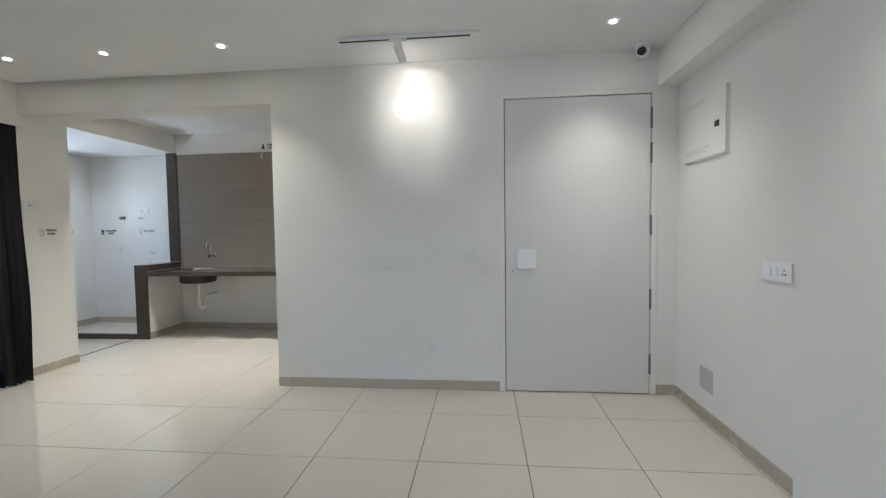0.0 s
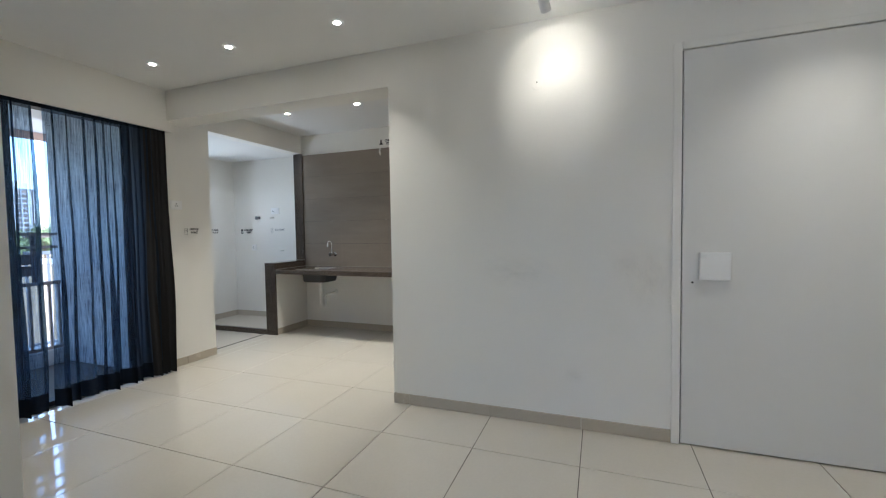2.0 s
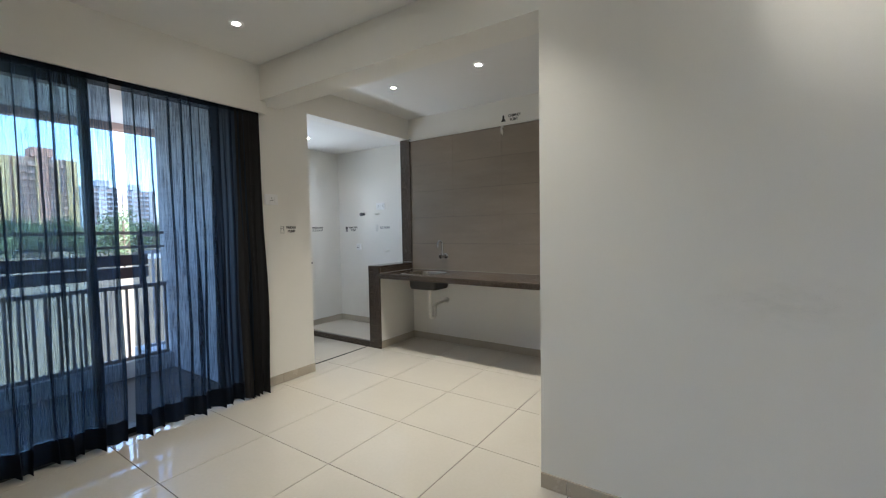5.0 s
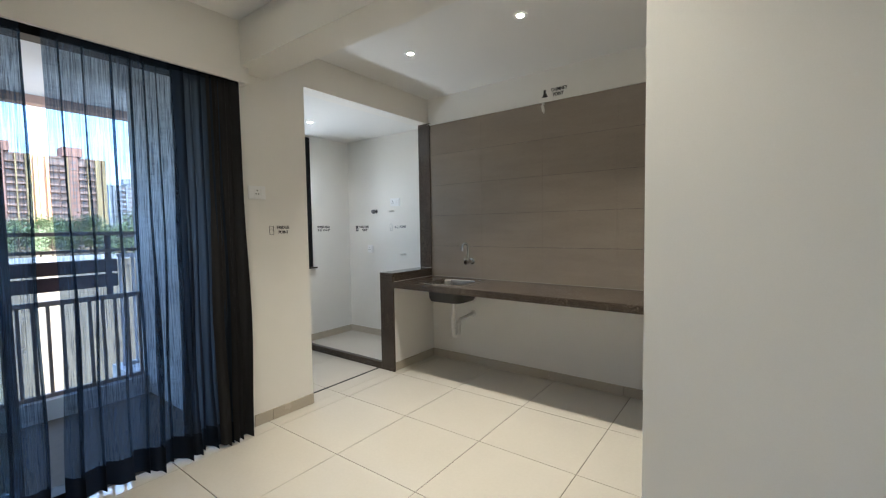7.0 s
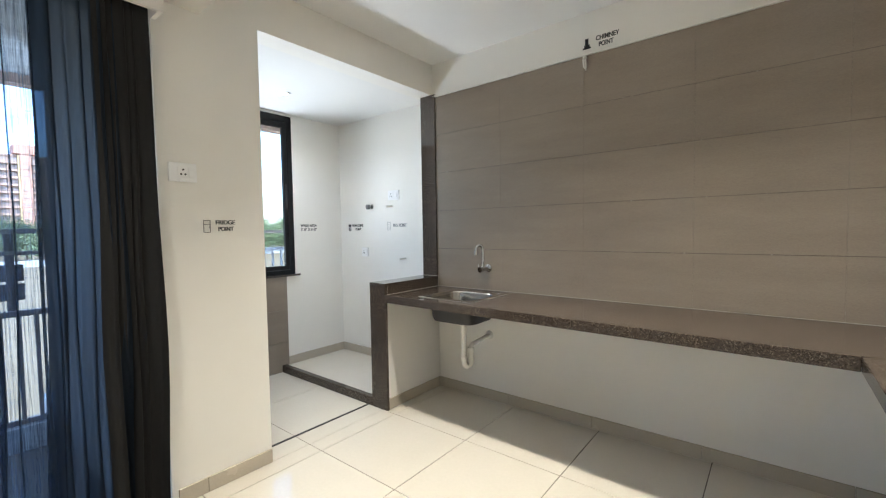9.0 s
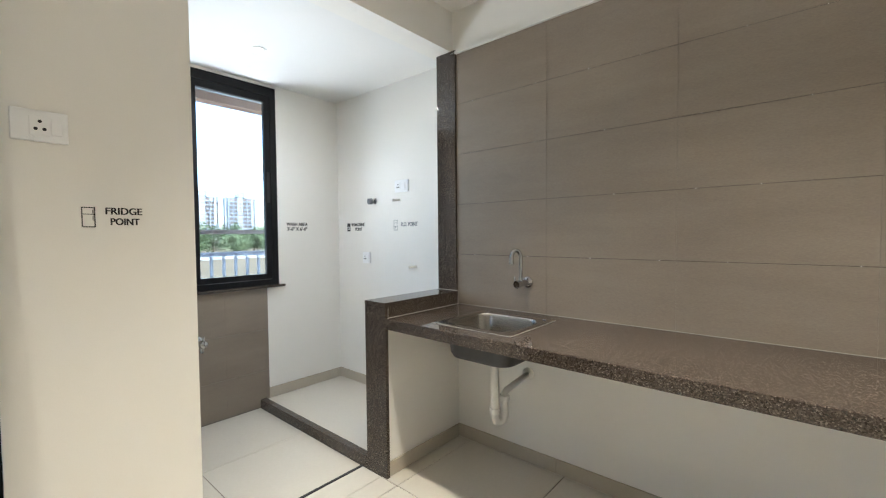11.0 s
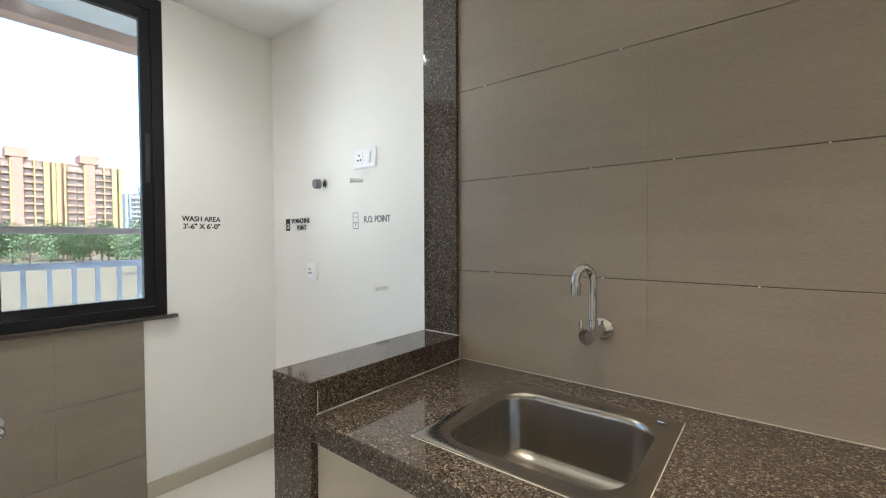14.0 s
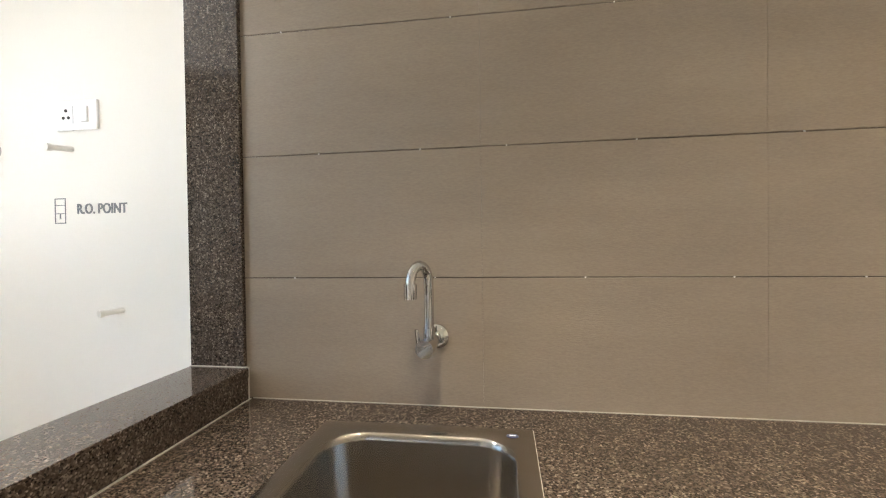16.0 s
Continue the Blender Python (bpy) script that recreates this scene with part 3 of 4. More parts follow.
part("underside", bowl(bmesh.new(), (SX, SY), [(0.184, 0.165, 0.076, ST - 0.039, -0.006), (0.174, 0.155, 0.07, ST - 0.140, -0.006), (0.163, 0.144, 0.066, ST - 0.162, -0.006), (0.04, 0.04, 0.035, ST - 0.174, -0.012)]), DARKSTEEL, sink, "dark underside of the bowl", smooth=50)
RW, RD = 0.2195, 0.206
part("rim_sealant", boxes((SX - RW - 0.0013, SX + RW + 0.0013, SY - RD - 0.0013, SY - RD, ST, ST + 0.0012), (SX - RW - 0.0013, SX + RW + 0.0013, SY + RD, SY + RD + 0.0025, ST, ST + 0.0012), (SX - RW - 0.0013, SX - RW, SY - RD, SY + RD, ST, ST + 0.0012), (SX + RW, SX + RW + 0.0013, SY - RD, SY + RD, ST, ST + 0.0012)), SEALANT, sink, "thin pale sealant round the rim")
part("drain", turned(bmesh.new(), [(0.038, -0.165), (0.038, -0.1655), (0.03, -0.166), (0.012, -0.1672)], (SX, SY - 0.012, ST), "Z", 24), CHROME, sink, "round steel strainer")
badge = turned(bmesh.new(), [(0.012, 0), (0.012, 0.0008), (0.010, 0.0012)], (0, 0, 0), "Z", 24)
bmesh.ops.transform(badge, matrix=Matrix.Translation((-3.243, 4.985, ST + 0.0042)) @ Matrix.Diagonal((1, 0.7, 1, 1)), verts=badge.verts)
badge = part("badge", badge, BADGE, sink, "small oval navy maker's badge")
part("badge_mark", boxes((-3.249, -3.237, 4.9835, 4.9865, ST + 0.0054, ST + 0.0060)), PLASTIC, badge)

# drain pipe under the sink
waste = thing("waste_pipe", "white plastic waste pipe with trap under the sink", "pipe")
wp = bmesh.new()
rod(wp, (SX, SY - 0.012, 0.668), (SX, SY - 0.012, 0.640), 0.034, seg=24)
PX, PY = SX + 0.012, SY - 0.012
rod(wp, (PX, PY, 0.640), (PX, PY, 0.40), 0.020, seg=20)
part("down_pipe", wp, PVC, waste, smooth=40)
part("trap_nut", turned(bmesh.new(), [(0.023, 0), (0.026, 0.004), (0.026, 0.028), (0.023, 0.032)], (PX, PY, 0.385), "Z", 12), PVC, waste)
part("trap", sweep(bmesh.new(), [(PX, PY, 0.40), (PX, PY, 0.365), (PX + 0.003, PY + 0.010, 0.347), (PX + 0.010, PY + 0.026, 0.340), (PX + 0.017, PY + 0.042, 0.347), (PX + 0.020, PY + 0.052, 0.365), (PX + 0.020, PY + 0.052, 0.45)], 0.020), PVC, waste, smooth=50)
part("trap_nut", turned(bmesh.new(), [(0.023, 0), (0.026, 0.004), (0.026, 0.024), (0.023, 0.028)], (PX + 0.020, PY + 0.052, 0.440), "Z", 12), PVC, waste)
part("branch_pipe", sweep(bmesh.new(), [(PX + 0.020, PY + 0.052, 0.45), (PX + 0.020, PY + 0.056, 0.474), (PX + 0.019, PY + 0.072, 0.484), (PX + 0.010, PY + 0.15, 0.486), (PX - 0.010, 5.14, 0.490)], 0.016), PVC, waste, smooth=50)
part("wall_rosette", turned(bmesh.new(), [(0.034, 0), (0.034, 0.006), (0.022, 0.02)], (PX - 0.010, 5.141, 0.490), "Y", 20), PVC, waste)


# ---- taps ----
def swan_tap(x, z, y_wall):
    tap = thing("sink_tap", "chrome wall-mounted swan neck tap above the sink", "tap")
    part("flange", turned(bmesh.new(), [(0.030, 0), (0.030, 0.004), (0.024, 0.010), (0.016, 0.014)], (x + 0.005, y_wall, z), "Y", 32), CHROME, tap, smooth=40)
    body = bmesh.new()
    rod(body, (x + 0.005, y_wall - 0.01, z), (x, y_wall - 0.075, z - 0.004), 0.015, 0.017, seg=24)
    part("body", body, CHROME, tap, smooth=40)
    part("knob", rod(bmesh.new(), (x, y_wall - 0.075, z - 0.004), (x - 0.005, y_wall - 0.100, z - 0.006), 0.018, 0.0205, seg=28), CHROME, tap, "round chrome handle", smooth=40)
    part("lever", rod(bmesh.new(), (x - 0.020, y_wall - 0.085, z - 0.004), (x - 0.024, y_wall - 0.086, z + 0.034), 0.005, 0.004, seg=12), CHROME, tap, smooth=40)
    px, py = x, y_wall - 0.062
    pts = [(px, py, z + 0.008), (px, py, z + 0.05), (px, py, z + 0.12)]
    for k in range(1, 11):
        a = math.pi * k / 10 * 0.97
        s = 0.026 * (1 - math.cos(a))
        pts.append((px - 0.62 * s, py - 0.78 * s, z + 0.132 + 0.040 * math.sin(a)))
    ex, ey, ez = pts[-1]
    pts.append((ex, ey, ez - 0.008))
    part("spout", sweep(bmesh.new(), pts, 0.0108), CHROME, tap, "curved chrome spout", smooth=60)
    part("aerator", rod(bmesh.new(), (ex, ey, ez - 0.002), (ex, ey, ez - 0.034), 0.0138, seg=20), CHROME, tap, smooth=40)
    part("collar", rod(bmesh.new(), (px, py, z + 0.008), (px, py, z + 0.034), 0.0135, seg=20), CHROME, tap, smooth=40)


swan_tap(-3.42, 0.992, 5.129)

bib = thing("bib_tap", "small chrome bib tap on the tiled wall under the window", "tap")
BY, BZ = 4.129, 0.565
part("flange", turned(bmesh.new(), [(0.034, 0), (0.034, 0.005), (0.028, 0.012), (0.018, 0.016)], (-5.268, BY, BZ), "X", 28), CHROME, bib, smooth=40)
part("body", rod(bmesh.new(), (-5.262, BY, BZ), (-5.185, BY, BZ), 0.017, 0.019, seg=24), CHROME, bib, smooth=40)
part("outlet", sweep(bmesh.new(), [(-5.215, BY, BZ - 0.008), (-5.208, BY, BZ - 0.028), (-5.203, BY, BZ - 0.060)], 0.0135), CHROME, bib, smooth=50)
part("handle", turned(bmesh.new(), [(0.020, 0), (0.026, 0.004), (0.027, 0.018), (0.022, 0.026), (0.010, 0.029)], (-5.186, BY, BZ), "X", 24), CHROME, bib, "round chrome knob", smooth=40)
part("lever", rod(bmesh.new(), (-5.170, BY, BZ + 0.018), (-5.166, BY, BZ + 0.052), 0.006, 0.005, seg=12), CHROME, bib, smooth=40)

valve = thing("water_valve", "dark grey capped water outlet on the wash area wall", "valve")
part("flange", turned(bmesh.new(), [(0.024, 0), (0.024, 0.006), (0.014, 0.012)], (-4.80, 5.241, 1.513), "Y", 24), CHROME, valve, smooth=40)
part("cap", rod(bmesh.new(), (-4.806, 5.212, 1.511), (-4.812, 5.184, 1.509), 0.0235, 0.0225, seg=24), GREYINK, valve, "dark grey plastic cap", smooth=40)
for x, z in ((-4.525, 1.507), (-4.365, 1.028)):
    stub = thing("pipe_stub", "short white capped pipe stub sticking out of the wall", "pipe", "pipe stubs")
    part("tube", rod(bmesh.new(), (x, 5.243, z), (x - 0.020, 5.192, z - 0.003), 0.0085, seg=16), PVC, stub, smooth=40)
    part("cap", rod(bmesh.new(), (x - 0.019, 5.196, z - 0.003), (x - 0.0225, 5.186, z - 0.0036), 0.0110, seg=16), PVC, stub, smooth=40)
hook = thing("chimney_cable", "short capped pipe hanging at the chimney point", "pipe")
part("stub", rod(bmesh.new(), (-2.69, 5.128, 2.325), (-2.69, 5.105, 2.322), 0.010, seg=14), PVC, hook)
part("loop", sweep(bmesh.new(), [(-2.69, 5.108, 2.325), (-2.692, 5.095, 2.30), (-2.690, 5.10, 2.26), (-2.683, 5.108, 2.245), (-2.677, 5.10, 2.262), (-2.68, 5.094, 2.30)], 0.006, 10), PVC, hook, smooth=50)

# ---- wall lettering ----


def sign(name, label):
    return thing(name, label, "wall lettering")


fr = sign("fridge_sign", "black printed fridge point sign on the white pier")


def on_x(x, y, z):
    return pose(x, y, z, 90, 0, 90)


def on_y(x, y, z):
    return pose(x, y, z, 90, 0, 0)


lettering("words", "FRIDGE", 0.030, INK, on_x(-3.9346, 3.487, 1.333), fr, 0.094)
lettering("words", "POINT", 0.030, INK, on_x(-3.9346, 3.489, 1.300), fr, 0.074)
part("icon", boxes((-3.9352, -3.934, 3.383, 3.4155, 1.3420, 1.3445), (-3.9352, -3.934, 3.383, 3.4155, 1.2835, 1.2860), (-3.9352, -3.934, 3.383, 3.3855, 1.2860, 1.3420), (-3.9352, -3.934, 3.413, 3.4155, 1.2860, 1.3420), (-3.9352, -3.934, 3.3855, 3.413, 1.3220, 1.3240), (-3.9352, -3.934, 3.409, 3.4105, 1.3260, 1.3360), (-3.9352, -3.934, 3.409, 3.4105, 1.3040, 1.3170)), INK, fr, "outline drawing of a fridge")

wa = sign("wash_area_sign", "black printed wash area sign with its size")
lettering("words", "WASH AREA", 0.036, INK, on_x(-5.2796, 4.856, 1.340), wa, 0.178)
lettering("words", "3'-6\" X 6'-0\"", 0.036, INK, on_x(-5.2796, 4.857, 1.303), wa, 0.170)

wm = sign("washing_machine_sign", "black printed washing machine point sign")
lettering("words", "W.MACHINE", 0.036, INK, on_y(-5.018, 5.2396, 1.336), wm, 0.168)
lettering("words", "POINT", 0.036, INK, on_y(-5.008, 5.2396, 1.299), wm, 0.085)
part("icon", boxes((-5.158, -5.118, 5.2392, 5.2405, 1.285, 1.35)), INK, wm, "black washing machine drawing")
part("icon_drum", turned(bmesh.new(), [(0.013, 0), (0.013, 0.0012)], (-5.138, 5.2394, 1.31), "Y", 20), PLASTIC, wm)
part("icon_door", turned(bmesh.new(), [(0.009, 0), (0.009, 0.0014)], (-5.138, 5.2388, 1.31), "Y", 20), INK, wm)

ro = sign("ro_sign", "grey printed R.O. point sign with a purifier drawing")
lettering("words", "R.O. POINT", 0.042, GREYINK, on_y(-4.428, 5.2396, 1.327), ro, 0.168)
ic = [(-4.590, -4.552, 1.359, 1.362), (-4.590, -4.552, 1.286, 1.289), (-4.590, -4.5875, 1.289, 1.359), (-4.5545, -4.552, 1.289, 1.359), (-4.5875, -4.5545, 1.340, 1.342), (-4.5875, -4.5545, 1.315, 1.317), (-4.573, -4.569, 1.300, 1.315)]
part("icon", boxes(*[(a, b, 5.2390, 5.2402, c, d) for a, b, c, d in ic]), GREYINK, ro, "outline drawing of a water purifier")

ch = sign("chimney_sign", "black printed chimney point sign above the tiles")
lettering("words", "CHIMNEY", 0.040, INK, on_y(-2.565, 5.1416, 2.428), ch, 0.135)
lettering("words", "POINT", 0.040, INK, on_y(-2.572, 5.1416, 2.389), ch, 0.085)
part("icon", boxes((-2.712, -2.662, 5.1408, 5.1425, 2.380, 2.390), (-2.704, -2.670, 5.1408, 5.1425, 2.390, 2.405), (-2.698, -2.678, 5.1408, 5.1425, 2.405, 2.442)), INK, ch, "black drawing of a cooker hood")

# ---- wash area window ----
win = thing("window_1", "black aluminium sliding window with two clear panes", "window", kind="structure")
Y0, Y1, Z0, Z1, XW = 3.59, 4.70, 0.892, 2.342, -5.28
part("window_frame", boxes((XW - 0.11, XW - 0.005, Y0, Y0 + 0.045, Z0, Z1), (XW - 0.11, XW - 0.005, Y1 - 0.045, Y1, Z0, Z1), (XW - 0.11, XW - 0.005, Y0 + 0.045, Y1 - 0.045, Z1 - 0.06, Z1), (XW - 0.11, XW - 0.005, Y0 + 0.045, Y1 - 0.045, Z0, Z0 + 0.04)), BLACKMETAL, win)
part("track_line", boxes((XW - 0.03, XW - 0.026, Y0 + 0.045, 4.13, Z0 + 0.04, Z0 + 0.052)), STEEL, win, "bright sliding track")


def sash(y0, y1, x0, x1, f=0.042):
    s = part("sash", boxes((x0, x1, y0, y0 + f * 0.7, Z0 + 0.042, Z1 - 0.062), (x0, x1, y1 - f, y1, Z0 + 0.042, Z1 - 0.062), (x0, x1, y0 + f * 0.7, y1 - f, Z0 + 0.042, Z0 + 0.082), (x0, x1, y0 + f * 0.7, y1 - f, Z1 - 0.11, Z1 - 0.062), bevel=0.002), BLACKMETAL, win, "black sash")
    xm = (x0 + x1) / 2
    p = part("pane", boxes((xm - 0.003, xm + 0.003, y0 + f * 0.7, y1 - f, Z0 + 0.082, Z1 - 0.11)), WINDOWGLASS, s, "clear glass pane")
    p.visible_shadow = False
    return s


sash(Y0 + 0.046, 4.165, XW - 0.075, XW - 0.045, 0.030)
right = sash(4.135, Y1 - 0.046, XW - 0.040, XW - 0.010)
part("window_handle", boxes((XW - 0.010, XW - 0.004, 4.625, 4.645, 1.50, 1.72), bevel=0.002), DARK, right, "black recessed pull")
part("window_sill", boxes((XW - 0.13, XW + 0.03, Y0 - 0.02, 4.735, 0.874, 0.891), bevel=0.003), GRANITE, win, "granite sill")

# ---- curtains and balcony door ----


def curtain(name, label, y0, y1, x0, amp, waves, z0, z1, material, hem, seed, spread=0.0):
    """A hanging cloth with irregular pleats from y0 to y1, and its hem band."""
    rng = random.Random(seed)
    pleats, u = [], 0.0
    while u < 1.0:
        w = rng.uniform(0.6, 1.45) / waves
        pleats.append((u, w, rng.uniform(0.7, 1.3), rng.uniform(-1, 1)))
        u += w
    total = u
    PROFILE = [(0.0, 0.0), (0.12, 0.10), (0.28, 0.26), (0.45, 0.36), (0.62, 0.36), (0.75, 0.50), (0.84, 0.82), (0.90, 1.0), (0.93, 0.92), (0.92, 0.66), (0.87, 0.32), (0.88, 0.06), (0.94, -0.04)]

    def cloth(za, zb, rows, out):
        bm = bmesh.new()
        grid = []
        for j in range(rows + 1):
            z = za + (zb - za) * j / rows
            h = (z1 - z) / (z1 - z0)
            row = []
            for u, w, deep, lean in pleats:
                for f, d in PROFILE:
                    y = y0 + (y1 - y0) * (u + w * f) / total + (0.030 * lean * math.sin(2.6 * h + lean * 3) + 0.008 * math.sin(11 * h + 7 * lean)) * h + spread * h * (u / total - 0.5)
                    x = x0 + out + amp * deep * (0.5 + 0.7 * h + 0.25 * math.sin(5 * h + 4 * lean)) * d * 1.6 + 0.012 * h * math.sin(9 * u + lean) + 0.030 * h ** 4 * math.sin(waves * 2.9 * (u + w * f))
                    row.append(bm.verts.new((x, y, z - (0.012 * d - 0.008 * lean) * max(0.0, h - 0.9) * 10)))
            grid.append(row)
        for r0, r1 in zip(grid, grid[1:]):
            for i in range(len(r0) - 1):
                bm.faces.new((r0[i], r0[i + 1], r1[i + 1], r1[i]))
        return bm

    top = thing(name, label, "curtain")
    tape = 0.085 if hem else 0.0
    part("cloth", cloth(z0 + hem, z1 - tape, 12, 0.0), material, top, smooth=80)
    if hem:
        part("heading", cloth(z1 - tape, z1, 1, 0.0), HEM, top, "dark doubled heading band", smooth=80)
        part("hem", cloth(z0, z0 + hem, 2, 0.0), HEM, top, "dark folded hem", smooth=80)
    return top


curtain("curtain", "sheer blue-grey curtain panel hanging half drawn", 1.33, 2.215, -3.895, 0.030, 10, 0.025, 2.30, SHEER, 0.125, 3)
curtain("curtain", "sheer blue-grey curtain panel hanging to the floor", 2.275, 2.86, -3.895, 0.028, 7, 0.025, 2.30, SHEER, 0.125, 8)
curtain("curtain", "slate blue gathered sheer curtain", 2.80, 3.05, -3.885, 0.022, 4, 0.02, 2.30, BLUECLOTH, 0.125, 12)
curtain("curtain", "dark grey blackout curtain gathered beside the pier", 2.97, 3.17, -3.880, 0.028, 4, 0.015, 2.30, DARKCLOTH, 0.0, 5)
rod_thing = thing("curtain_rail", "dark curtain rail behind the pelmet", "rail")
part("rail", boxes((-3.905, -3.875, 1.30, 3.19, 2.30, 2.325)), DARK, rod_thing)

bd = thing("door_2", "black aluminium sliding balcony door with clear glass", "door", kind="structure")
part("door_frame", boxes((-4.085, -3.985, 1.30, 1.35, 0, 2.30), (-4.085, -3.985, 3.155, 3.20, 0, 2.30), (-4.085, -3.985, 1.35, 3.155, 2.24, 2.30), (-4.085, -3.985, 1.35, 3.155, 0.0, 0.035)), BLACKMETAL, bd)
for y0, y1, x0 in ((1.352, 2.14, -4.03), (1.40, 2.142, -4.07)):
    leaf = part("door_leaf", boxes((x0, x0 + 0.03, y0, y0 + 0.05, 0.037, 2.238), (x0, x0 + 0.03, y1 - 0.04, y1, 0.037, 2.238), (x0, x0 + 0.03, y0 + 0.05, y1 - 0.04, 0.037, 0.10), (x0, x0 + 0.03, y0 + 0.05, y1 - 0.04, 2.18, 2.238)), BLACKMETAL, bd)
    p = part("pane", boxes((x0 + 0.012, x0 + 0.018, y0 + 0.05, y1 - 0.04, 0.10, 2.18)), GLASS, leaf)
    p.visible_shadow = False

# ---- balcony ----
XB = -5.30
built("balcony_floor", boxes((XB - 0.08, -4.085, -1.0, 3.05, -0.20, -0.03)), SKYLITTILE, "balcony floor with the sky's blue light in its tile colour", "floor")
built("balcony_upstand", boxes((XB - 0.08, XB + 0.06, -1.0, 3.05, -0.03, 0.14)), EXTWALL, "low plastered upstand under the railing", "wall")
built("balcony_soffit", boxes((-6.10, -4.085, -1.0, 3.05, 2.47, 2.60), (-6.10, -5.43, 3.05, 9.0, 2.47, 2.60)), EXTWALL, "white soffit of the balcony above", "ceiling")
built("soffit_fascia", boxes((-6.22, -6.10, -1.0, 9.0, 2.40, 2.60)), PINKWALL, "pink-brown edge of the slab above", "beam")
built("facade_wall", boxes((-4.235, -4.085, -6.0, 1.14, -3.3, 2.60)), EXTWALL, "plastered outside wall", "wall")


def railing(name, label, x, y0, y1, z0, z1, gap, colour, extra=()):
    top = thing(name, label, "railing")
    part("top_rail", boxes((x - 0.025, x + 0.025, y0, y1, z1 - 0.035, z1), bevel=0.004), colour, top)
    part("bottom_rail", boxes((x - 0.018, x + 0.018, y0, y1, z0, z0 + 0.03), bevel=0.003), colour, top)
    n = int((y1 - y0) / gap)
    proto = mesh_of("baluster", boxes((x - 0.010, x + 0.010, -0.010, 0.010, z0 + 0.03, z1 - 0.035)), colour)
    for k in range(n + 1):
        b = new("baluster", proto)
        b.location = (0, y0 + 0.012 + k * (y1 - y0 - 0.024) / n, 0)
        b.parent = top
    for z, r in extra:
        part("upper_rail", boxes((x - r, x + r, y0, y1, z - r, z + r), bevel=0.003), RAILPAINT, top)
    return top


railing("balcony_railing", "grey-brown painted metal balcony railing", XB, -0.9, 3.03, 0.145, 0.835, 0.078, RAILPAINT, ((1.18, 0.012), (1.31, 0.014)))
railing("outer_railing", "grey painted metal railing, paled for glare, outside the wash area window", -6.05, 3.1, 8.6, 0.05, 1.118, 0.10, GREYRAIL, ((1.29, 0.018),))
built("outer_ledge", boxes((-6.2, -5.43, 3.05, 9.0, -0.20, 0.05)), EXTWALL, "plastered ledge outside the wash area window", "floor")
boards = thing("planter_boards", "dark maroon boards fixed outside the balcony railing", "boards")
for z in (0.945, 1.06):
    part("board", boxes((XB - 0.05, XB - 0.026, -0.8, 2.90, z - 0.05, z + 0.05), bevel=0.004), MAROON, boards)
part("bracket", boxes((XB - 0.026, XB - 0.012, 2.82, 2.86, 0.80, 1.32)), MAROON, boards)

# ---- distance ----
GROUND = surface("dry_ground", (0.090, 0.068, 0.038), (0.130, 0.100, 0.058), 0.95, scale=0.05, fine=0.8, bump=0.0)
# Leaf green lifted paler, with the distance haze put into the colour.
LEAF = surface("leaves", (0.085, 0.125, 0.055), (0.15, 0.20, 0.09), 0.7, scale=0.4, fine=3, bump=0.0)
BARK = surface("bark", (0.09, 0.065, 0.045), (0.15, 0.11, 0.08), 0.9, scale=3, fine=20)
OCHRE = surface("ochre_plaster", (0.42, 0.30, 0.14), (0.46, 0.335, 0.165), 0.85, scale=0.2, fine=2, bump=0.0)
ROSE = surface("rose_plaster", (0.42, 0.22, 0.155), (0.46, 0.25, 0.18), 0.85, scale=0.2, fine=2, bump=0.0)
TANWALL = surface("tan_plaster", (0.38, 0.245, 0.185), (0.42, 0.275, 0.21), 0.85, scale=0.2, fine=2, bump=0.0)
GREYWALL = surface("grey_plaster", (0.36, 0.38, 0.40), (0.42, 0.44, 0.46), 0.85, scale=0.2, fine=2, bump=0.0)
# Pale tan instead of dark glass: distance haze is mixed into this colour.
FARGLASS = surface("far_window", (0.30, 0.22, 0.18), (0.34, 0.26, 0.215), 0.5, scale=0.2, fine=2, bump=0.0)
GZ = -5.0
built("ground", boxes((-2600, 600, -1800, 1800, GZ - 1, GZ)), GROUND, "dry open ground with scrub", "ground")


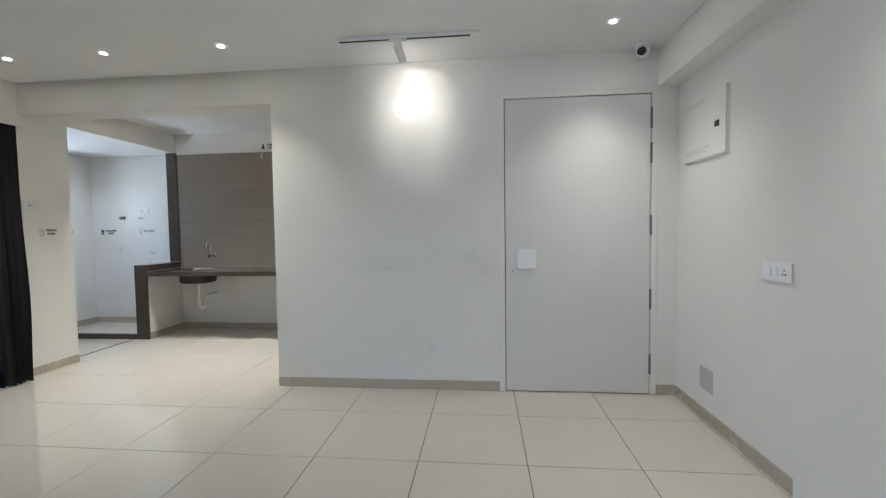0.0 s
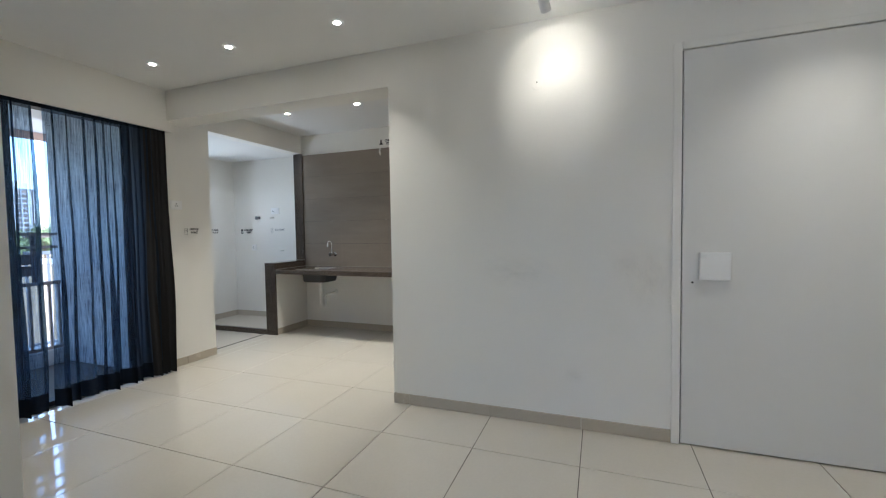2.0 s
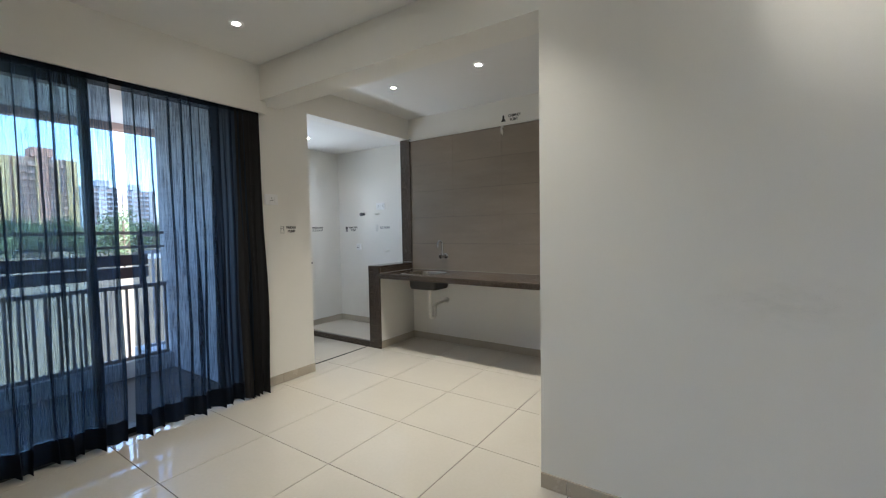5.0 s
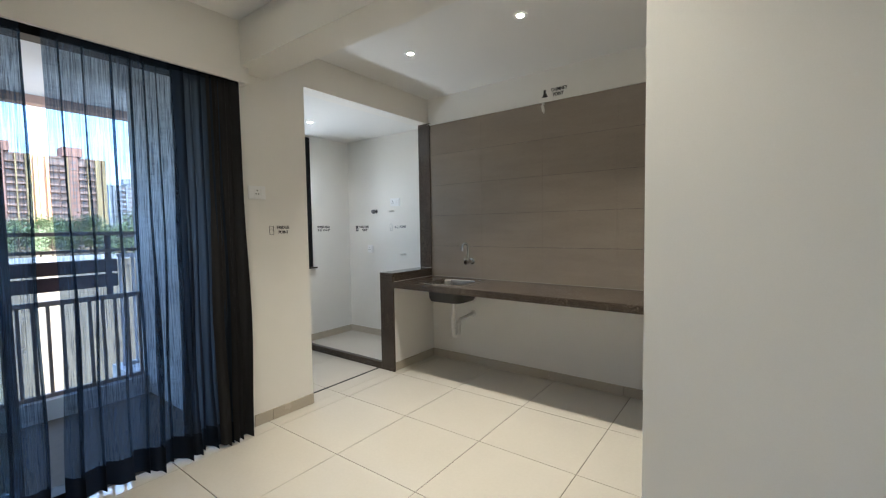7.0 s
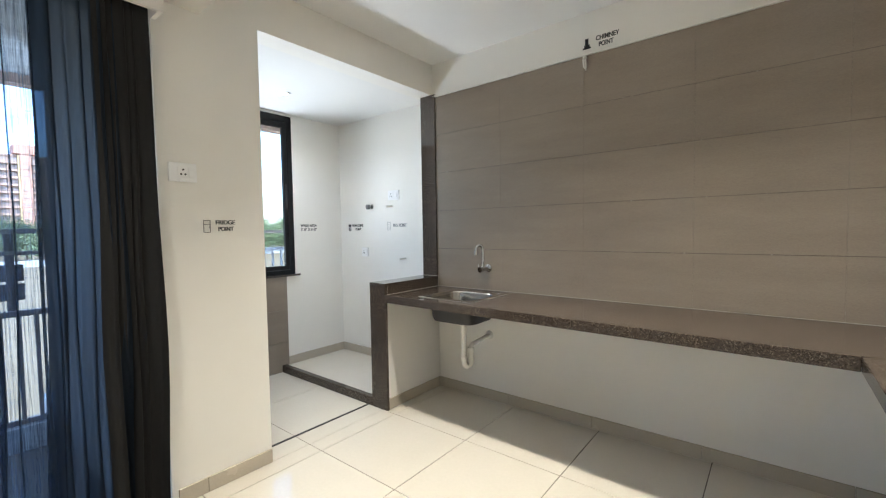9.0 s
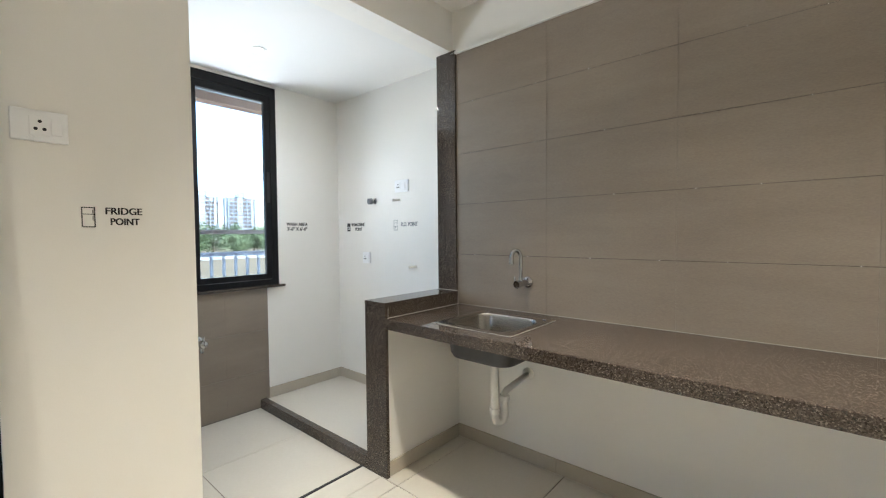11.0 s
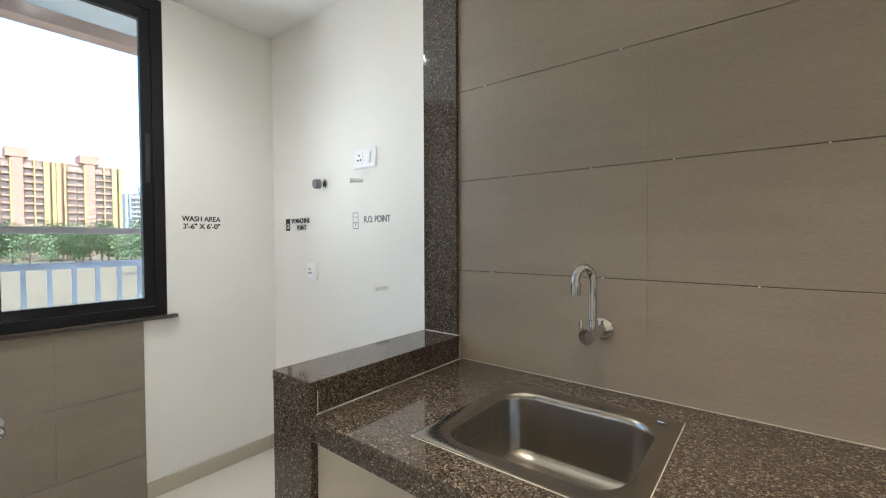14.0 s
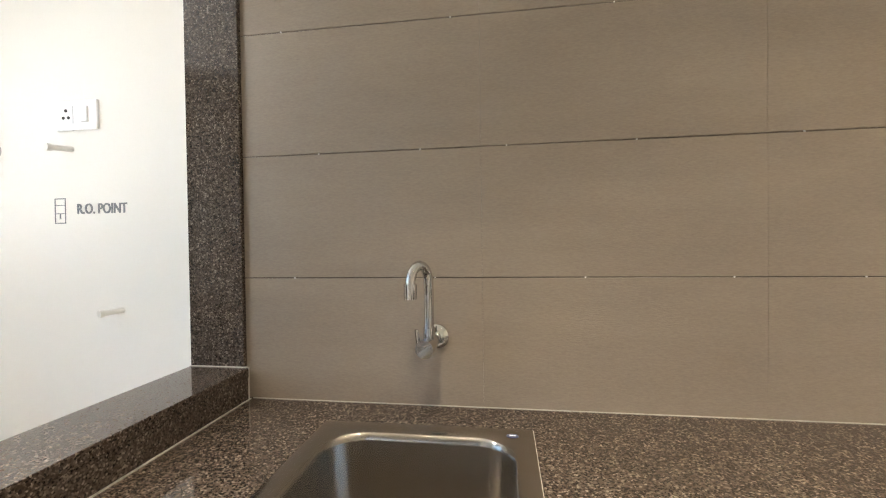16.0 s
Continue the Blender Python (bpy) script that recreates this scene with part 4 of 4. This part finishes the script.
def tower(name, label, centre, turn, floors, floor_h, wall, band, stair, depth=14, bay_w=3.2):
    """A block of flats, seven bays wide: corner piers, a dark strip for a shaded slot, balconies and windows, and a
    taller stair bay in the middle.
    """
    top = thing(name, label, "building")
    bays = 7
    w, h = bays * bay_w, floors * floor_h
    part("wall", boxes((-depth, 0, -w / 2, w / 2, 0, h)), wall, top)
    part("roof", boxes((-depth, 0.25, -w / 2, w / 2, h, h + 0.8)), wall, top, "flat roof parapet")
    part("stair_bay", boxes((-4, 1.0, -bay_w * 0.5, bay_w * 0.5, 0, h + 1.2)), stair, top, "rose stair bay")
    part("roof_house", boxes((-depth * 0.6, 1.2, -bay_w * 1.05, bay_w * 1.05, h + 1.2, h + 5)), stair, top, "stair house on the roof")
    for y, half in ((-w / 2 + 0.6, 0.6), (w / 2 - 0.6, 0.6), (-w * 0.38, 0.35), (w * 0.375, 0.9), (-bay_w * 0.62, 0.3), (bay_w * 1.5, 0.25)):
        part("pier", boxes((0, 1.5, y - half, y + half, 0, h + 0.5)), band, top, "ochre wall pier")
    # Flat strip on the wall; its darker colour stands for a recess's shade.
    part("slot", boxes((0.0, 0.12, w * 0.375 + 0.9, w * 0.375 + 2.0, 0, h)), FARGLASS, top, "dark strip painted as a shaded recess")
    pane = mesh_of("window", boxes((0.0, 0.25, -bay_w * 0.34, bay_w * 0.34, 1.0, floor_h - 0.45)), FARGLASS)
    slab = mesh_of("balcony", boxes((0.0, 1.2, -bay_w * 0.44, bay_w * 0.44, 0, 0.85)), wall)
    vent = mesh_of("window", boxes((1.0, 1.08, -bay_w * 0.3, bay_w * 0.3, 1.1, floor_h - 0.9)), FARGLASS)
    for b in (1, 2, 3, 4, 5):
        y = -w / 2 + (b + 0.5) * bay_w
        for f in range(floors):
            for me, nm in ((vent, "window"),) if b == 3 else ((pane, "window"), (slab, "balcony")):
                o = new(nm, me)
                o.location = (0, y, f * floor_h)
                o.parent = top
    top.matrix_world = pose(centre[0], centre[1], GZ, 0, 0, turn)
    return top


for y in (52, 29.4, 6.8, -15.8, -38.4):
    tower("apartment_building", "tall rose and ochre block of flats beyond the trees", (-240, y, 0), 0, 13, 2.95, TANWALL, OCHRE, ROSE)
for x, y, turn in ((-330, 99, -8), (-345, 122, -12), (-338, 147, -18)):
    tower("apartment_building", "pale grey block of flats far off", (x, y, 0), turn, 12, 3.0, GREYWALL, GREYWALL, GREYWALL)


def tree(at, height, seed):
    rng = random.Random(seed)
    top = thing("tree", "leafy green tree on the open ground", "tree", "trees beyond the railing")
    tr = bmesh.new()
    sweep(tr, [(0, 0, 0), (0.1, 0.05, height * 0.25), (0.0, 0.1, height * 0.5), (0.15, 0, height * 0.8)], height * 0.018, 8)
    tips = []
    for k in range(13):
        a, r = rng.uniform(0, 6.3), rng.uniform(0.15, 0.36) * height
        z = height * rng.uniform(0.28, 0.85)
        tip = (r * math.cos(a), r * math.sin(a), z)
        sweep(tr, [(0.05, 0.05, z * 0.62), (tip[0] * 0.5, tip[1] * 0.5, z * 0.85), tip], height * 0.007, 6)
        tips.append(tip)
    part("trunk", tr, BARK, top, "brown trunk and limbs")
    verts, faces = [], []
    tips += [(0, 0, height * 0.8), (0.3, 0.2, height * 0.9)]
    for k in range(1900):
        t = rng.choice(tips)
        c = Vector((t[0] + rng.gauss(0, 0.085) * height, t[1] + rng.gauss(0, 0.085) * height, t[2] + rng.gauss(0, 0.065) * height))
        u = Vector((rng.gauss(0, 1), rng.gauss(0, 1), rng.gauss(0, 1))).normalized()
        v = u.orthogonal().normalized()
        s = height * rng.uniform(0.012, 0.028)
        n = len(verts)
        verts += [c - u * s, c + v * s * 0.55, c + u * s, c - v * s * 0.55]
        faces.append((n, n + 1, n + 2, n + 3))
    me = bpy.data.meshes.new("crown")
    me.from_pydata(verts, [], faces)
    me.materials.append(LEAF)
    crown = new("crown", me)
    crown.parent = top
    tagged(crown, "green leafy crown")
    top.matrix_world = pose(at[0], at[1], GZ)
    return top


protos = [tree((-92, 31, 0), 11.0, 1), tree((-140, 30, 0), 9.5, 2), tree((-150, 10, 0), 10.5, 3)]
rng = random.Random(11)
for k in range(120):
    d, a = rng.uniform(125, 200), radians(rng.uniform(-22, 40))
    s = rng.uniform(0.7, 1.1)
    t = copy_thing(protos[k % 3], pose(-d * math.cos(a) - 4, 3 + d * math.sin(a), GZ, 0, 0, rng.uniform(0, 360)))
    t.scale = (s, s, s)
built("site_wall", boxes((-122, -121.7, -60, 120, GZ, GZ + 1.3)), GREYWALL, "long pale boundary wall", "wall")

# ---- pieces: wall tiles, skirting, floor tiles ----


def tile_mesh(name, w, h, t, material, bevel, side):
    """A slab in its own plane, its back at y 0, its face with eased edges at y -t."""
    b, a = bevel, side
    v = [(0, 0, 0), (w, 0, 0), (w, 0, h), (0, 0, h), (0, -t + b, 0), (w, -t + b, 0), (w, -t + b, h), (0, -t + b, h), (a, -t, b), (w - a, -t, b), (w - a, -t, h - b), (a, -t, h - b)]
    f = [(0, 1, 5, 4), (1, 2, 6, 5), (2, 3, 7, 6), (3, 0, 4, 7), (4, 5, 9, 8), (5, 6, 10, 9), (6, 7, 11, 10), (7, 4, 8, 11), (8, 9, 10, 11)]
    me = bpy.data.meshes.new(name)
    me.from_pydata(v, [], f)
    me.materials.append(material)
    return me


MESHES = {}


def piece(name, w, h, t, material, bevel, m, parent, side=None):
    key = (name, round(w, 3), round(h, 3))
    if key not in MESHES:
        MESHES[key] = tile_mesh(name, w, h, t, material, bevel, bevel if side is None else side)
    ob = new(name, MESHES[key])
    ob.parent = parent
    ob.matrix_world = m
    return ob


def spans(a, b, origin, pitch):
    """The cuts of a regular grid between a and b."""
    k = math.ceil((a - origin) / pitch - 1e-6)
    cuts = [a]
    while origin + k * pitch < b - 0.004:
        if origin + k * pitch > a + 0.004:
            cuts.append(origin + k * pitch)
        k += 1
    return list(zip(cuts, cuts[1:] + [b]))


J = 0.0020
back = built("tile_backing", boxes((-3.905, -0.90, 5.1325, 5.142, 0.826, 2.335)), TILEGROUT, "dark joint bed behind the kitchen wall tiles", "wall")
for x0, x1 in spans(-3.903, -0.90, -3.305, 0.600):
    for z0, z1 in spans(0.8285, 2.337, 1.131, 0.302):
        piece("tile", x1 - x0 - 0.0003, z1 - z0 - J, 0.010, WALLTILE, 0.0012, pose(x0 + 0.0003, 5.140, z0 + J / 2), back, 0.0002)
built("tile_trim", boxes((-3.935, -0.90, 5.118, 5.142, 2.337, 2.352), bevel=0.002), PAINT, "thin white ledge over the wall tiles", "trim")
wb = built("wash_tile_backing", boxes((-5.28, -5.2755, 3.20, 4.598, 0.0, 0.873)), TILEGROUT, "dark joint bed behind the wash area tiles", "wall")
for y0, y1 in spans(3.20, 4.60, 4.30, 0.600):
    for z0, z1 in spans(0.002, 0.873, 0.569, 0.302):
        piece("tile", y1 - y0 - 0.0003, z1 - z0 - J, 0.010, WALLTILE, 0.0012, pose(-5.278, y0 + 0.0003, z0 + J / 2, 0, 0, 90), wb, 0.0002)

spacer = mesh_of("spacer", boxes((-0.0013, 0.0013, -0.0008, 0.0015, -0.0014, 0.0014)), PLASTIC)
rng = random.Random(21)
for z in (1.131, 1.433, 1.735, 2.037):
    x = -3.70 + rng.uniform(-0.1, 0.1)
    while x < -1.6:
        ob = new("spacer", spacer)
        ob.parent, ob.location = back, (x, 5.130, z)
        x += rng.uniform(0.2, 0.42)
SK = 0.075


def skirting(name, a, b, turn, length, z=0.0, gap=0.6, offset=0.0):
    """Skirting tiles along a wall; the wall's face is at a, its pieces stand out from it."""
    top = tagged(new(name), "beige tile skirting along the wall foot", "skirting", "", "structure")
    for u0, u1 in spans(0, length, offset, gap):
        piece("skirting_tile", u1 - u0 - 0.002, SK, 0.010, SKIRT, 0.0015, pose(a, b, z + 0.001, 0, 0, turn) @ pose(u0 + 0.001, 0, 0), top)


skirting("baseboard_door", -1.54, 3.17, 0, 1.835, offset=0.13)
skirting("baseboard_door_side", 1.478, 3.17, 0, 0.142)
skirting("baseboard_right", 1.63, 3.17, -90, 1.42, offset=0.45)
skirting("baseboard_pillar_end", 1.62, 1.75, 180, -0.0 + 0.14)
skirting("baseboard_pier", -3.935, 3.225, 90, 0.465, offset=0.13)
skirting("baseboard_kitchen", -3.904, 5.142, 0, 3.0, offset=0.65)
skirting("baseboard_half_wall", -3.904, 4.555, 90, 0.577)
skirting("baseboard_wash_back", -5.28, 5.24, 0, 1.23, z=0.05)
skirting("baseboard_wash_window", -5.28, 4.60, 90, 0.63, z=0.05)
skirting("baseboard_wash_half", -4.046, 5.24, -90, 0.66, z=0.05)
skirting("baseboard_stub", -2.11, -2.9, 90, 4.19)

XG, YG, P = -0.20, 3.325, 0.602
for x0, x1 in spans(-3.934, 1.63, XG, P):
    for y0, y1 in spans(-3.0, 5.142, YG, P):
        if x1 < -2.2 and y1 < 1.2:
            continue
        piece("floor_tile", x1 - x0 - 0.004, y1 - y0 - 0.004, 0.010, FLOORTILE, 0.0012, pose(x0 + 0.002, y0 + 0.002, -0.010, -90, 0, 0), FLOOR)
for x0, x1 in spans(-5.27, -4.10, -4.68, P):
    for y0, y1 in spans(3.20, 4.53, 3.93, P):
        piece("floor_tile", x1 - x0 - 0.003, y1 - y0 - 0.003, 0.010, FLOORTILE, 0.0012, pose(x0 + 0.0015, y0 + 0.0015, -0.010, -90, 0, 0), FLOOR)
for y0, y1 in spans(3.69, 4.53, YG, P):
    piece("floor_tile", 4.084 - 3.934 - 0.002, y1 - y0 - 0.003, 0.010, FLOORTILE, 0.0012, pose(-4.083, y0 + 0.0015, -0.010, -90, 0, 0), FLOOR)
